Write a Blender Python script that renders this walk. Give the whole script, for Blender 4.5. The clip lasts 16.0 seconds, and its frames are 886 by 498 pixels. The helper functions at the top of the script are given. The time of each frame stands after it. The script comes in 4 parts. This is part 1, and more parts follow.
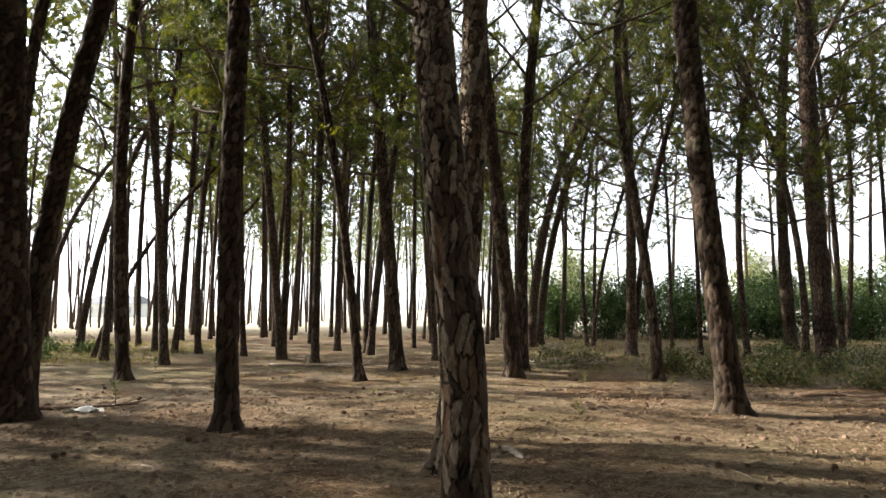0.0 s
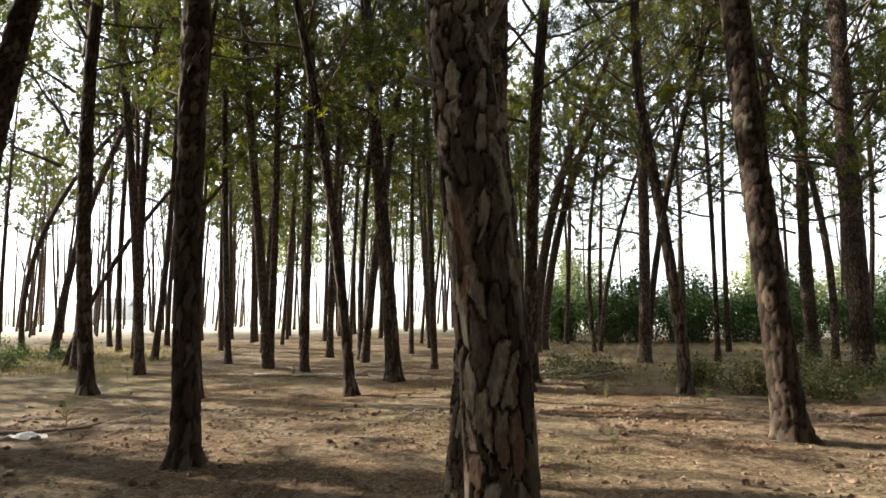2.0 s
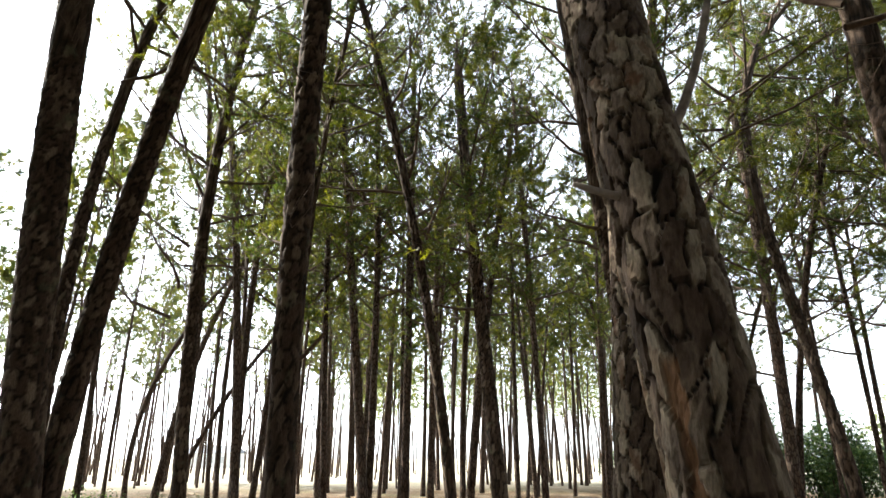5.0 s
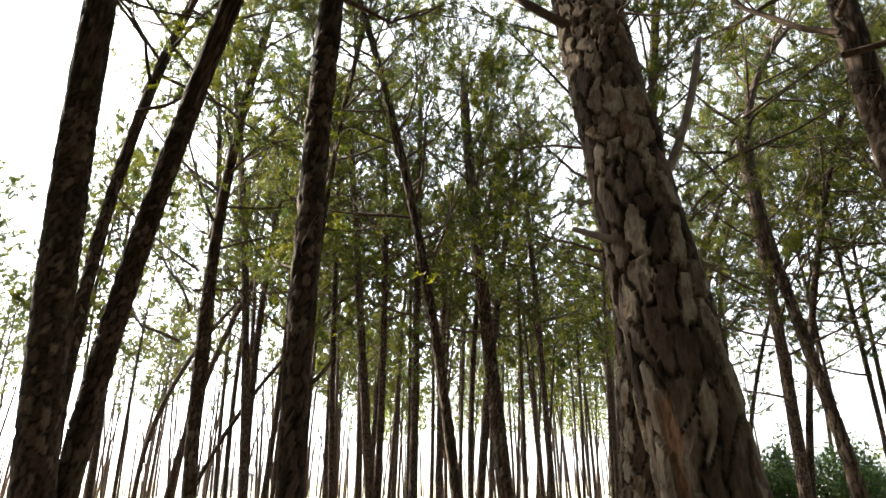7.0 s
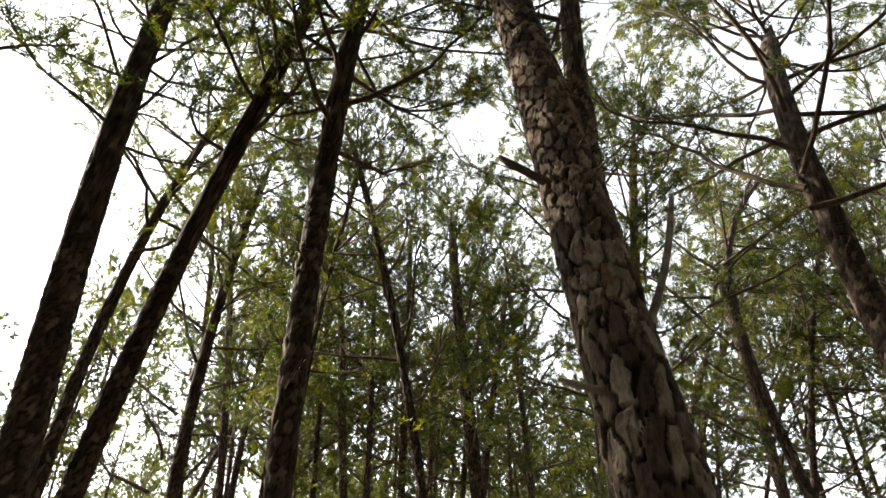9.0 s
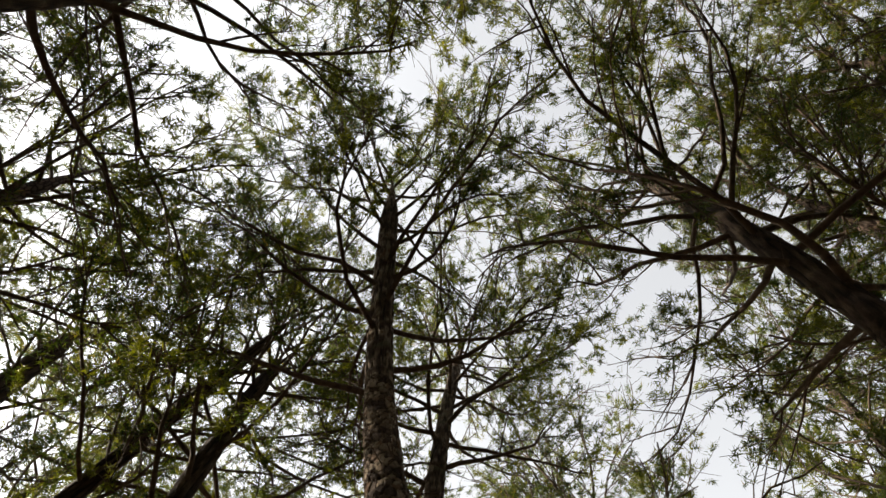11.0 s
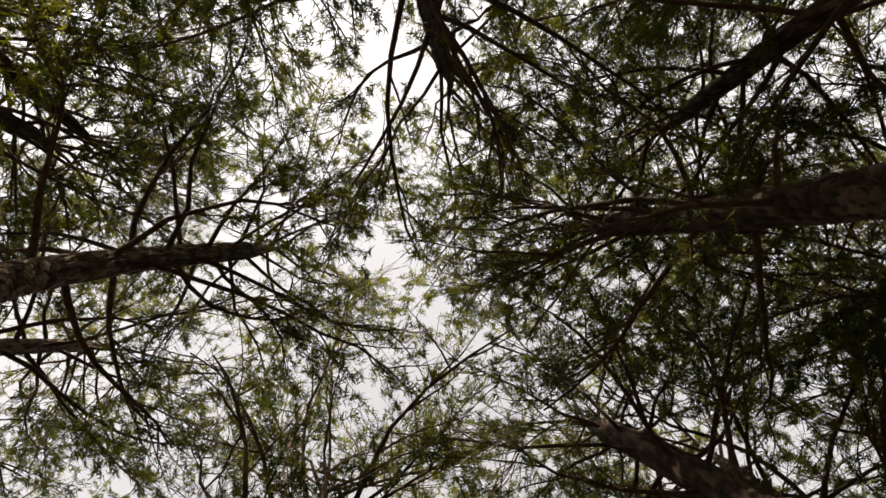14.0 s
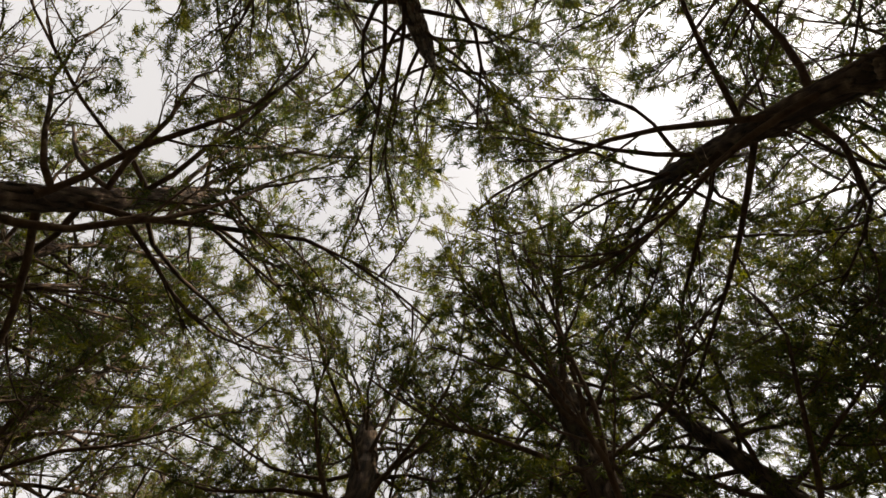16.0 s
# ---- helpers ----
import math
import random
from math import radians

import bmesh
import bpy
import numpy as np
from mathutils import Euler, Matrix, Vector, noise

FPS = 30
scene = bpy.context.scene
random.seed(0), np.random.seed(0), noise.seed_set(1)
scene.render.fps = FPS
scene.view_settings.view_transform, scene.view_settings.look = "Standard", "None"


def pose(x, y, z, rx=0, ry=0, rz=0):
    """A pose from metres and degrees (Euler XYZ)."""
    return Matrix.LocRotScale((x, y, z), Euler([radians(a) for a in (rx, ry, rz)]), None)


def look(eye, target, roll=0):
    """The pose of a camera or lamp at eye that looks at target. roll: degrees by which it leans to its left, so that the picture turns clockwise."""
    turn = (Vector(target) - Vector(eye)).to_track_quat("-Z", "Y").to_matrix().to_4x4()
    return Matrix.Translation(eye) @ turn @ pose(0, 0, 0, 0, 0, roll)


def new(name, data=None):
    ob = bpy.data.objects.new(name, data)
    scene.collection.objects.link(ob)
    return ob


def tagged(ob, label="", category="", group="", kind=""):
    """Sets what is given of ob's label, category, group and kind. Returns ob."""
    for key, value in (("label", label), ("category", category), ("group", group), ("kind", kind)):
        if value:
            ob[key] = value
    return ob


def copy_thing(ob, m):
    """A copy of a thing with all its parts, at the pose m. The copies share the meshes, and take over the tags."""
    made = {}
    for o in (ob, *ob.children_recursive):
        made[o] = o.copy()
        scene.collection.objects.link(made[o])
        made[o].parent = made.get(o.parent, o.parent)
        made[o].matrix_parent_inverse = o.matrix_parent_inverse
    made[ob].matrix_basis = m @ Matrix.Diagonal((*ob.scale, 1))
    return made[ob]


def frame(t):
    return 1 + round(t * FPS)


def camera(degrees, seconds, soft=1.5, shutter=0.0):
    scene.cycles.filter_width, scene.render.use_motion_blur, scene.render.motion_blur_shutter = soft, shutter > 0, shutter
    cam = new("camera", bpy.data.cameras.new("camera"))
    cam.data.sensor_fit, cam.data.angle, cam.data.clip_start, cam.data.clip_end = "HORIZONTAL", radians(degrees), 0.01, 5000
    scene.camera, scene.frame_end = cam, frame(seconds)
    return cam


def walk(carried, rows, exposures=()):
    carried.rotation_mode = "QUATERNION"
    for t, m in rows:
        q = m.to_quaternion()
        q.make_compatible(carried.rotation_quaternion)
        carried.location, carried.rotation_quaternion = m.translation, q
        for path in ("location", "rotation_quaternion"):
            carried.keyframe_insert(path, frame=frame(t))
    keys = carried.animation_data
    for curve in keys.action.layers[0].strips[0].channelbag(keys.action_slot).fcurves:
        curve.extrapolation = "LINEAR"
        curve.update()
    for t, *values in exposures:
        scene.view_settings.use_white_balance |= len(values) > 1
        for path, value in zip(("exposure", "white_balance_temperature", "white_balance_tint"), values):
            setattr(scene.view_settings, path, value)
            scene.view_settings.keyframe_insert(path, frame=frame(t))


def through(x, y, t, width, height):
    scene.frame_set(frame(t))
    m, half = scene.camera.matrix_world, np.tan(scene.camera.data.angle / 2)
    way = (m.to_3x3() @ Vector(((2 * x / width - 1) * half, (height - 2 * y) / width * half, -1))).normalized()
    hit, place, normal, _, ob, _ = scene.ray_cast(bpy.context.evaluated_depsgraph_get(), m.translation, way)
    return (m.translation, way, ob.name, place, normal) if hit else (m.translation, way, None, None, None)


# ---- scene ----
cam = camera(69.9, 16.0)
PATH = [
    (0, -0.090, 0.719, 1.457, 95.44, 0.08, 0.56),
    (0.5, -0.084, 1.061, 1.486, 95.27, 0.04, 0.42),
    (1, -0.097, 1.431, 1.473, 95.53, 0.11, 0.31),
    (1.5, -0.145, 1.770, 1.514, 95.46, 0.21, 0.22),
    (2, -0.202, 2.092, 1.537, 95.55, 0.17, 0.25),
    (2.5, -0.267, 2.367, 1.570, 95.54, 0.24, 0.86),
    (3, -0.346, 2.595, 1.605, 95.66, 0.19, 1.92),
    (3.5, -0.391, 2.781, 1.653, 98.23, 0.21, 4.73),
    (4, -0.435, 2.838, 1.667, 102.22, 0.11, 7.34),
    (4.5, -0.466, 2.847, 1.692, 104.89, -0.03, 8.29),
    (5, -0.464, 2.832, 1.723, 108.28, -0.01, 8.84),
    (7.5, -0.441, 2.683, 1.747, 111.21, -0.04, 9.53),
    (8, -0.439, 2.677, 1.746, 113.89, -0.05, 9.29),
    (8.5, -0.435, 2.675, 1.752, 117.08, -0.04, 8.94),
    (9, -0.431, 2.674, 1.757, 122.80, 0.08, 8.39),
    (9.5, -0.427, 2.665, 1.756, 133.49, 0.43, 7.51),
    (10, -0.425, 2.671, 1.759, 144.72, 0.60, 4.74),
    (12.5, -0.513, 2.608, 1.679, 177.40, 1.67, -46.83),
    (13, -0.565, 2.595, 1.681, 179.64, 1.81, -61.11),
    (13.5, -0.595, 2.603, 1.680, -178.90, 1.74, -76.27),
    (14, -0.596, 2.642, 1.670, -178.36, 1.68, -91.39),
    (14.5, -0.585, 2.686, 1.641, -178.55, 1.18, -109.73),
    (15, -0.576, 2.717, 1.639, -178.89, 0.53, -125.90),
    (15.5, -0.553, 2.770, 1.622, -179.90, -0.26, -145.56),
    (16, -0.542, 2.816, 1.608, 176.47, -1.16, -163.71),
]
EXPOSE = [(0, 1.85, 6250, 8), (3.0, 1.92, 6200, 7), (4.5, 2.4, 6000, 5), (8.5, 2.3, 6450, 7), (10, 1.65, 6450, 7), (12.5, 1.55, 7200, 12), (16, 1.58, 7200, 12)]
walk(cam, [(row[0], pose(*row[1:])) for row in PATH], EXPOSE)


def sin_d(a):
    return math.sin(radians(a))


def cos_d(a):
    return math.cos(radians(a))


# ---------------------------------------------------------------- light
SUN_TURN, SUN_HEIGHT = 73.0, 31.0  # degrees to the left of +y, degrees above the horizon
world = bpy.data.worlds.new("sky")
scene.world = world
world.use_nodes = True
tree = world.node_tree
sky = tree.nodes.new("ShaderNodeTexSky")
sky.sky_type = "NISHITA"
sky.sun_disc = False
sky.sun_elevation, sky.sun_rotation = radians(SUN_HEIGHT), radians(-SUN_TURN)
sky.dust_density = 1.5
sky.air_density = 1.0
haze = tree.nodes.new("ShaderNodeHueSaturation")  # thin white cloud over the blue
haze.inputs["Saturation"].default_value = 0.15
tree.links.new(sky.outputs[0], haze.inputs["Color"])
tree.links.new(haze.outputs[0], tree.nodes["Background"].inputs[0])
tree.nodes["Background"].inputs[1].default_value = 0.15
sun = new("sun", bpy.data.lights.new("sun", "SUN"))
sun.data.energy, sun.data.angle, sun.data.color = 5.0, radians(0.6), (1.0, 0.9, 0.76)
sun.matrix_world = look((-sin_d(SUN_TURN) * 40, cos_d(SUN_TURN) * 40, 40 * math.tan(radians(SUN_HEIGHT))), (0, 0, 0))


# ---------------------------------------------------------------- materials
class Nodes:
    """A short way to write a node material."""

    def __init__(self, name, rough=0.9, spec=0.2):
        self.material = bpy.data.materials.new(name)
        self.material.use_nodes = True
        self.tree = self.material.node_tree
        self.shader = self.tree.nodes["Principled BSDF"]
        self.shader.inputs["Roughness"].default_value = rough
        self.shader.inputs["Specular IOR Level"].default_value = spec

    def node(self, kind, **values):
        n = self.tree.nodes.new(kind)
        for key, value in values.items():
            n.inputs[key.replace("_", " ")].default_value = value
        return n

    def link(self, a, b):
        self.tree.links.new(a, b)

    def place(self, stretch=(1, 1, 1), world_space=False):
        n = self.tree.nodes.new("ShaderNodeTexCoord")
        m = self.tree.nodes.new("ShaderNodeMapping")
        m.inputs["Scale"].default_value = stretch
        if world_space:
            g = self.tree.nodes.new("ShaderNodeNewGeometry")
            self.link(g.outputs["Position"], m.inputs[0])
        else:
            self.link(n.outputs["Object"], m.inputs[0])
        return m.outputs[0]

    def noise(self, where, scale, detail=6.0, rough=0.6):
        n = self.node("ShaderNodeTexNoise", Scale=scale, Detail=detail, Roughness=rough)
        self.link(where, n.inputs["Vector"])
        return n.outputs[0]

    def ramp(self, value, stops):
        n = self.tree.nodes.new("ShaderNodeValToRGB")
        e = n.color_ramp.elements
        while len(e) < len(stops):
            e.new(0.5)
        for one, (at, colour) in zip(e, stops):
            one.position, one.color = at, (*colour, 1)
        self.link(value, n.inputs[0])
        return n.outputs[0]

    def mix(self, amount, a, b, blend="MIX"):
        n = self.tree.nodes.new("ShaderNodeMix")
        n.data_type, n.blend_type = "RGBA", blend
        for value, socket in ((amount, n.inputs[0]), (a, n.inputs[6]), (b, n.inputs[7])):
            if isinstance(value, (int, float)):
                socket.default_value = value
            elif isinstance(value, tuple):
                socket.default_value = (*value, 1)
            else:
                self.link(value, socket)
        return n.outputs[2]

    def attribute(self, name):
        n = self.tree.nodes.new("ShaderNodeAttribute")
        n.attribute_name = name
        return n.outputs["Fac"]

    def chance(self):
        return self.tree.nodes.new("ShaderNodeObjectInfo").outputs["Random"]

    def island(self):
        return self.tree.nodes.new("ShaderNodeNewGeometry").outputs["Random Per Island"]

    def colour(self, socket):
        self.link(socket, self.shader.inputs["Base Color"])

    def bump(self, height, strength, distance):
        n = self.node("ShaderNodeBump", Strength=strength, Distance=distance)
        self.link(height, n.inputs["Height"])
        self.link(n.outputs[0], self.shader.inputs["Normal"])


def plated_bark():
    """Bark whose plates are shaped in the mesh: 'plate' tells them apart, 'furrow' is 1 in the cracks, 'bare' where the bark came off."""
    n = Nodes("plated_bark", 0.92, 0.15)
    grain = n.noise(n.place((9, 9, 2.5)), 9.0, 8.0, 0.7)
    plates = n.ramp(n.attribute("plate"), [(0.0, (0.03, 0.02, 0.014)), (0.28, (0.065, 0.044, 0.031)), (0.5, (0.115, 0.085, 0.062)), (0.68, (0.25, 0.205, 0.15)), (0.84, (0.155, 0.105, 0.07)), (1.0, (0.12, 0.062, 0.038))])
    flakes = n.ramp(grain, [(0.32, (0.35, 0.33, 0.32)), (0.68, (1.3, 1.28, 1.25))])
    worn = n.mix(0.75, plates, flakes, "MULTIPLY")
    # dark bark in the cracks, deepened to near black for the shade there
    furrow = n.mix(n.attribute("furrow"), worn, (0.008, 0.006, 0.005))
    lichen = n.ramp(n.noise(n.place(), 3.2, 5.0), [(0.6, (0, 0, 0)), (0.74, (1, 1, 1))])
    mossy = n.mix(lichen, furrow, n.mix(0.55, furrow, (0.1, 0.11, 0.065)))
    streak = n.ramp(n.noise(n.place((16, 16, 3)), 4.0, 5.0), [(0.3, (0.08, 0.042, 0.024)), (0.7, (0.22, 0.12, 0.065))])
    n.colour(n.mix(n.attribute("bare"), mossy, streak))
    n.bump(grain, 0.7, 0.012)
    return n.material


def far_bark():
    """Bark seen from some way off: plates by an uneven cell pattern, as relief and tint."""
    n = Nodes("far_bark", 0.93, 0.12)
    where = n.place((1, 1, 0.38))
    warp = n.node("ShaderNodeTexNoise", Scale=6.0, Detail=3.0)
    n.link(where, warp.inputs["Vector"])
    bent = n.mix(0.06, where, warp.outputs[1], "ADD")
    cells = n.node("ShaderNodeTexVoronoi", Scale=17.0)
    cells.feature = "DISTANCE_TO_EDGE"
    n.link(bent, cells.inputs["Vector"])
    tint = n.node("ShaderNodeTexVoronoi", Scale=17.0)
    n.link(bent, tint.inputs["Vector"])
    plates = n.ramp(tint.outputs["Color"], [(0.1, (0.04, 0.028, 0.021)), (0.5, (0.09, 0.068, 0.053)), (0.9, (0.1, 0.062, 0.043))])
    crack = n.ramp(cells.outputs["Distance"], [(0.0, (1, 1, 1)), (0.16, (0, 0, 0))])
    tone = n.ramp(n.chance(), [(0.0, (0.8, 0.78, 0.76)), (1.0, (1.2, 1.18, 1.15))])
    n.colour(n.mix(1.0, n.mix(crack, plates, (0.016, 0.011, 0.009)), tone, "MULTIPLY"))
    n.bump(cells.outputs["Distance"], 1.0, 0.03)
    return n.material


def twig_wood():
    n = Nodes("twig_wood", 0.9, 0.15)
    grain = n.noise(n.place((1, 1, 1)), 14.0)
    n.colour(n.ramp(grain, [(0.3, (0.04, 0.028, 0.02)), (0.7, (0.105, 0.075, 0.054))]))
    n.bump(grain, 0.4, 0.01)
    return n.material


def leafy(name, stops, through, share, rough=0.5, sunlit=None):
    """Needles and leaves: each one its own tint, and some of the light comes through; the last tint paints sunlit
    yellow into whole tufts.
    """
    n = Nodes(name, rough, 0.35)
    tint = n.ramp(n.island(), stops)
    if sunlit:
        tufts = n.ramp(n.noise(n.place(), 1.5, 2.0, 0.5), [(0.44, (0, 0, 0)), (0.64, (1, 1, 1))])
        tint = n.mix(tufts, tint, sunlit)
    n.colour(tint)
    glow = n.node("ShaderNodeBsdfTranslucent")
    n.link(n.mix(1.0, tint, through, "MULTIPLY"), glow.inputs["Color"])
    both = n.node("ShaderNodeMixShader")
    both.inputs[0].default_value = share
    out = n.tree.nodes["Material Output"]
    n.link(n.shader.outputs[0], both.inputs[1])
    n.link(glow.outputs[0], both.inputs[2])
    n.link(both.outputs[0], out.inputs[0])
    return n.material


def forest_floor():
    """Brown needle litter with bare sandy soil further on and thin dry grass at the wood's edge."""
    n = Nodes("forest_floor", 0.97, 0.1)
    where = n.place(world_space=True)
    fine = n.noise(where, 26.0, 9.0, 0.72)
    patch = n.noise(where, 0.55, 6.0, 0.62)
    needle = n.noise(n.place((70, 16, 20), True), 1.0, 6.0, 0.75)
    clump = n.noise(where, 7.0, 5.0, 0.65)
    litter = n.ramp(fine, [(0.3, (0.035, 0.02, 0.011)), (0.5, (0.135, 0.08, 0.042)), (0.7, (0.31, 0.205, 0.118))])
    sand = n.ramp(fine, [(0.3, (0.075, 0.053, 0.035)), (0.52, (0.23, 0.175, 0.117)), (0.75, (0.46, 0.37, 0.265))])
    chosen = n.mix(n.ramp(patch, [(0.42, (0, 0, 0)), (0.58, (1, 1, 1))]), litter, sand)
    grass = n.ramp(n.noise(where, 0.16, 5.0, 0.6), [(0.5, (0, 0, 0)), (0.66, (0.8, 0.8, 0.8))])
    green = n.ramp(fine, [(0.3, (0.07, 0.075, 0.03)), (0.7, (0.22, 0.2, 0.09))])
    straw = n.ramp(needle, [(0.52, (0, 0, 0)), (0.62, (0.55, 0.55, 0.55))])
    away = n.tree.nodes.new("ShaderNodeVectorMath")
    away.operation = "LENGTH"
    n.link(where, away.inputs[0])
    reach = n.node("ShaderNodeMapRange", From_Min=40.0, From_Max=62.0)
    n.link(away.outputs["Value"], reach.inputs[0])
    field = n.ramp(fine, [(0.3, (0.36, 0.33, 0.25)), (0.7, (0.52, 0.49, 0.4))])
    wood = n.mix(0.85, n.mix(straw, n.mix(grass, chosen, green), (0.26, 0.18, 0.11)), n.ramp(clump, [(0.36, (0.3, 0.28, 0.26)), (0.6, (0.92, 0.93, 0.93))]), "MULTIPLY")
    n.colour(n.mix(reach.outputs[0], wood, field))
    n.bump(n.mix(0.5, n.mix(0.5, fine, needle), clump), 1.0, 0.05)
    return n.material


def plain(name, low, high, scale=12.0, rough=0.85, relief=0.01):
    n = Nodes(name, rough, 0.2)
    grain = n.noise(n.place(), scale)
    n.colour(n.ramp(grain, [(0.3, low), (0.7, high)]))
    n.bump(grain, 0.6, relief)
    return n.material


BARK, FAR_BARK, TWIG, FLOOR = plated_bark(), far_bark(), twig_wood(), forest_floor()
# the last colour paints some tufts yellow-green as if the sun hit them
NEEDLE = leafy("pine_needles", [(0.0, (0.014, 0.026, 0.009)), (0.5, (0.026, 0.041, 0.012)), (0.9, (0.048, 0.06, 0.015)), (1.0, (0.11, 0.07, 0.022))], (2.6, 2.5, 0.7), 0.4, 0.55, (0.082, 0.086, 0.01))
# pale leaf colour that stands in for the haze over the far trees
HAZED = leafy("hazed_leaves", [(0.0, (0.1, 0.12, 0.07)), (0.6, (0.17, 0.19, 0.11)), (1.0, (0.26, 0.27, 0.16))], (1.5, 1.5, 0.9), 0.4)
SHRUB = leafy("shrub_leaves", [(0.0, (0.022, 0.042, 0.016)), (0.6, (0.05, 0.085, 0.028)), (1.0, (0.115, 0.14, 0.05))], (1.6, 1.8, 0.9), 0.35)
BRAMBLE = leafy("bramble_leaves", [(0.0, (0.05, 0.07, 0.025)), (0.6, (0.1, 0.11, 0.045)), (1.0, (0.22, 0.16, 0.07))], (1.5, 1.5, 0.9), 0.3)
STRAW = leafy("dry_needles", [(0.0, (0.07, 0.043, 0.024)), (0.6, (0.19, 0.125, 0.07)), (1.0, (0.38, 0.285, 0.18))], (1.0, 0.9, 0.7), 0.1, 0.8)
GRASS = leafy("dry_grass", [(0.0, (0.1, 0.11, 0.035)), (0.5, (0.2, 0.18, 0.075)), (1.0, (0.36, 0.29, 0.15))], (1.4, 1.3, 0.8), 0.3, 0.7)
CONE = plain("pine_cone", (0.05, 0.03, 0.02), (0.14, 0.085, 0.05), 40.0)
DEAD = plain("weathered_wood", (0.12, 0.095, 0.075), (0.3, 0.25, 0.2), 18.0)
CHIP = plain("bark_chip", (0.08, 0.05, 0.035), (0.24, 0.16, 0.11), 25.0)
PALE = plain("pale_plastic", (0.6, 0.58, 0.53), (0.78, 0.76, 0.71), 6.0, 0.45)
RENDERED = plain("rendered_wall", (0.5, 0.5, 0.48), (0.62, 0.62, 0.6), 1.2)
ROOF = plain("roof_sheet", (0.14, 0.15, 0.17), (0.2, 0.21, 0.23), 2.0)
CABLE = plain("cable_rubber", (0.03, 0.03, 0.03), (0.05, 0.05, 0.05))
# panes lightened to stand faint against the wall, haze put into their colour
GLASSY = plain("hazed_window", (0.3, 0.31, 0.32), (0.38, 0.39, 0.4), 2.0, 0.15)


# ---------------------------------------------------------------- geometry helpers
class Geo:
    """Corners and faces of one mesh, gathered piece by piece."""

    def __init__(self):
        self.verts, self.faces, self.count = [], [], 0

    def add(self, verts, faces):
        verts = np.asarray(verts, float)
        self.verts.append(verts)
        self.faces.extend([tuple(int(i) + self.count for i in f) for f in faces])
        self.count += len(verts)

    def tube(self, points, radii, sides, cap=True):
        points, radii = np.asarray(points, float), np.asarray(radii, float)
        way = np.gradient(points, axis=0)
        way /= np.linalg.norm(way, axis=1, keepdims=True) + 1e-9
        side = np.cross(way, (0.31, 0.95, 0.05))
        side /= np.linalg.norm(side, axis=1, keepdims=True) + 1e-9
        other = np.cross(way, side)
        a = np.linspace(0, 2 * np.pi, sides, endpoint=False)
        ring = points[:, None] + radii[:, None, None] * (np.cos(a)[None, :, None] * side[:, None] + np.sin(a)[None, :, None] * other[:, None])
        n = len(points)
        faces = [(i * sides + j, i * sides + (j + 1) % sides, (i + 1) * sides + (j + 1) % sides, (i + 1) * sides + j) for i in range(n - 1) for j in range(sides)]
        if cap:
            faces += [tuple(range(sides))[::-1], tuple((n - 1) * sides + j for j in range(sides))]
        self.add(ring.reshape(-1, 3), faces)

    def blades(self, roots, tips, widths, twist):
        """Slim triangles from root to tip."""
        roots, tips = np.asarray(roots), np.asarray(tips)
        way = tips - roots
        side = np.cross(way, twist)
        side *= (np.asarray(widths) / (np.linalg.norm(side, axis=1) + 1e-9))[:, None] / 2
        verts = np.stack([roots - side, roots + side, tips], 1).reshape(-1, 3)
        self.add(verts, np.arange(len(verts)).reshape(-1, 3))

    def leaves(self, centres, ways, normals, length, width):
        """Pointed leaves of two triangles each, folded along the middle."""
        ways = ways / (np.linalg.norm(ways, axis=1, keepdims=True) + 1e-9)
        side = np.cross(ways, normals)
        side /= np.linalg.norm(side, axis=1, keepdims=True) + 1e-9
        up = np.cross(side, ways)
        l, w = np.asarray(length)[:, None], np.asarray(width)[:, None]
        verts = np.stack([centres, centres + ways * l * 0.5 + side * w * 0.5 + up * w * 0.2, centres + ways * l, centres + ways * l * 0.5 - side * w * 0.5 + up * w * 0.2], 1)
        n = len(centres)
        base = np.arange(n)[:, None] * 4
        self.add(verts.reshape(-1, 3), np.concatenate([base + (0, 1, 2), base + (0, 2, 3)]))

    def mesh(self, name, material, smooth=False):
        me = bpy.data.meshes.new(name)
        me.from_pydata(np.concatenate(self.verts).tolist(), [], self.faces)
        me.materials.append(material)
        if smooth:
            me.polygons.foreach_set("use_smooth", np.ones(len(me.polygons), bool))
        me.update()
        return me


def part(name, data, parent, label=""):
    ob = new(name, data)
    ob.parent = parent
    return tagged(ob, label)


def thing(name, x, y, z, label, category, group="", kind=""):
    ob = new(name)
    ob.location = (x, y, z)
    ob.empty_display_size = 0.2
    return tagged(ob, label, category, group, kind)


def lay(x, y):
    """The height of the ground."""
    x, y = np.asarray(x, float), np.asarray(y, float)
    rise = 0.025 * np.sin(x * 1.3 + 0.6 * y) * np.sin(y * 1.1 - 0.4 * x) + 0.012 * np.sin(3.7 * x + 1.1) * np.sin(4.3 * y)
    rise += 0.06 * np.sin(x * 0.21 + 1.0) * np.sin(y * 0.17)
    far = np.hypot(x, y)
    return rise * np.clip((160 - far) / 60, 0, 1)


def unit(v):
    v = np.asarray(v, float)
    return v / (np.linalg.norm(v, axis=-1, keepdims=True) + 1e-9)


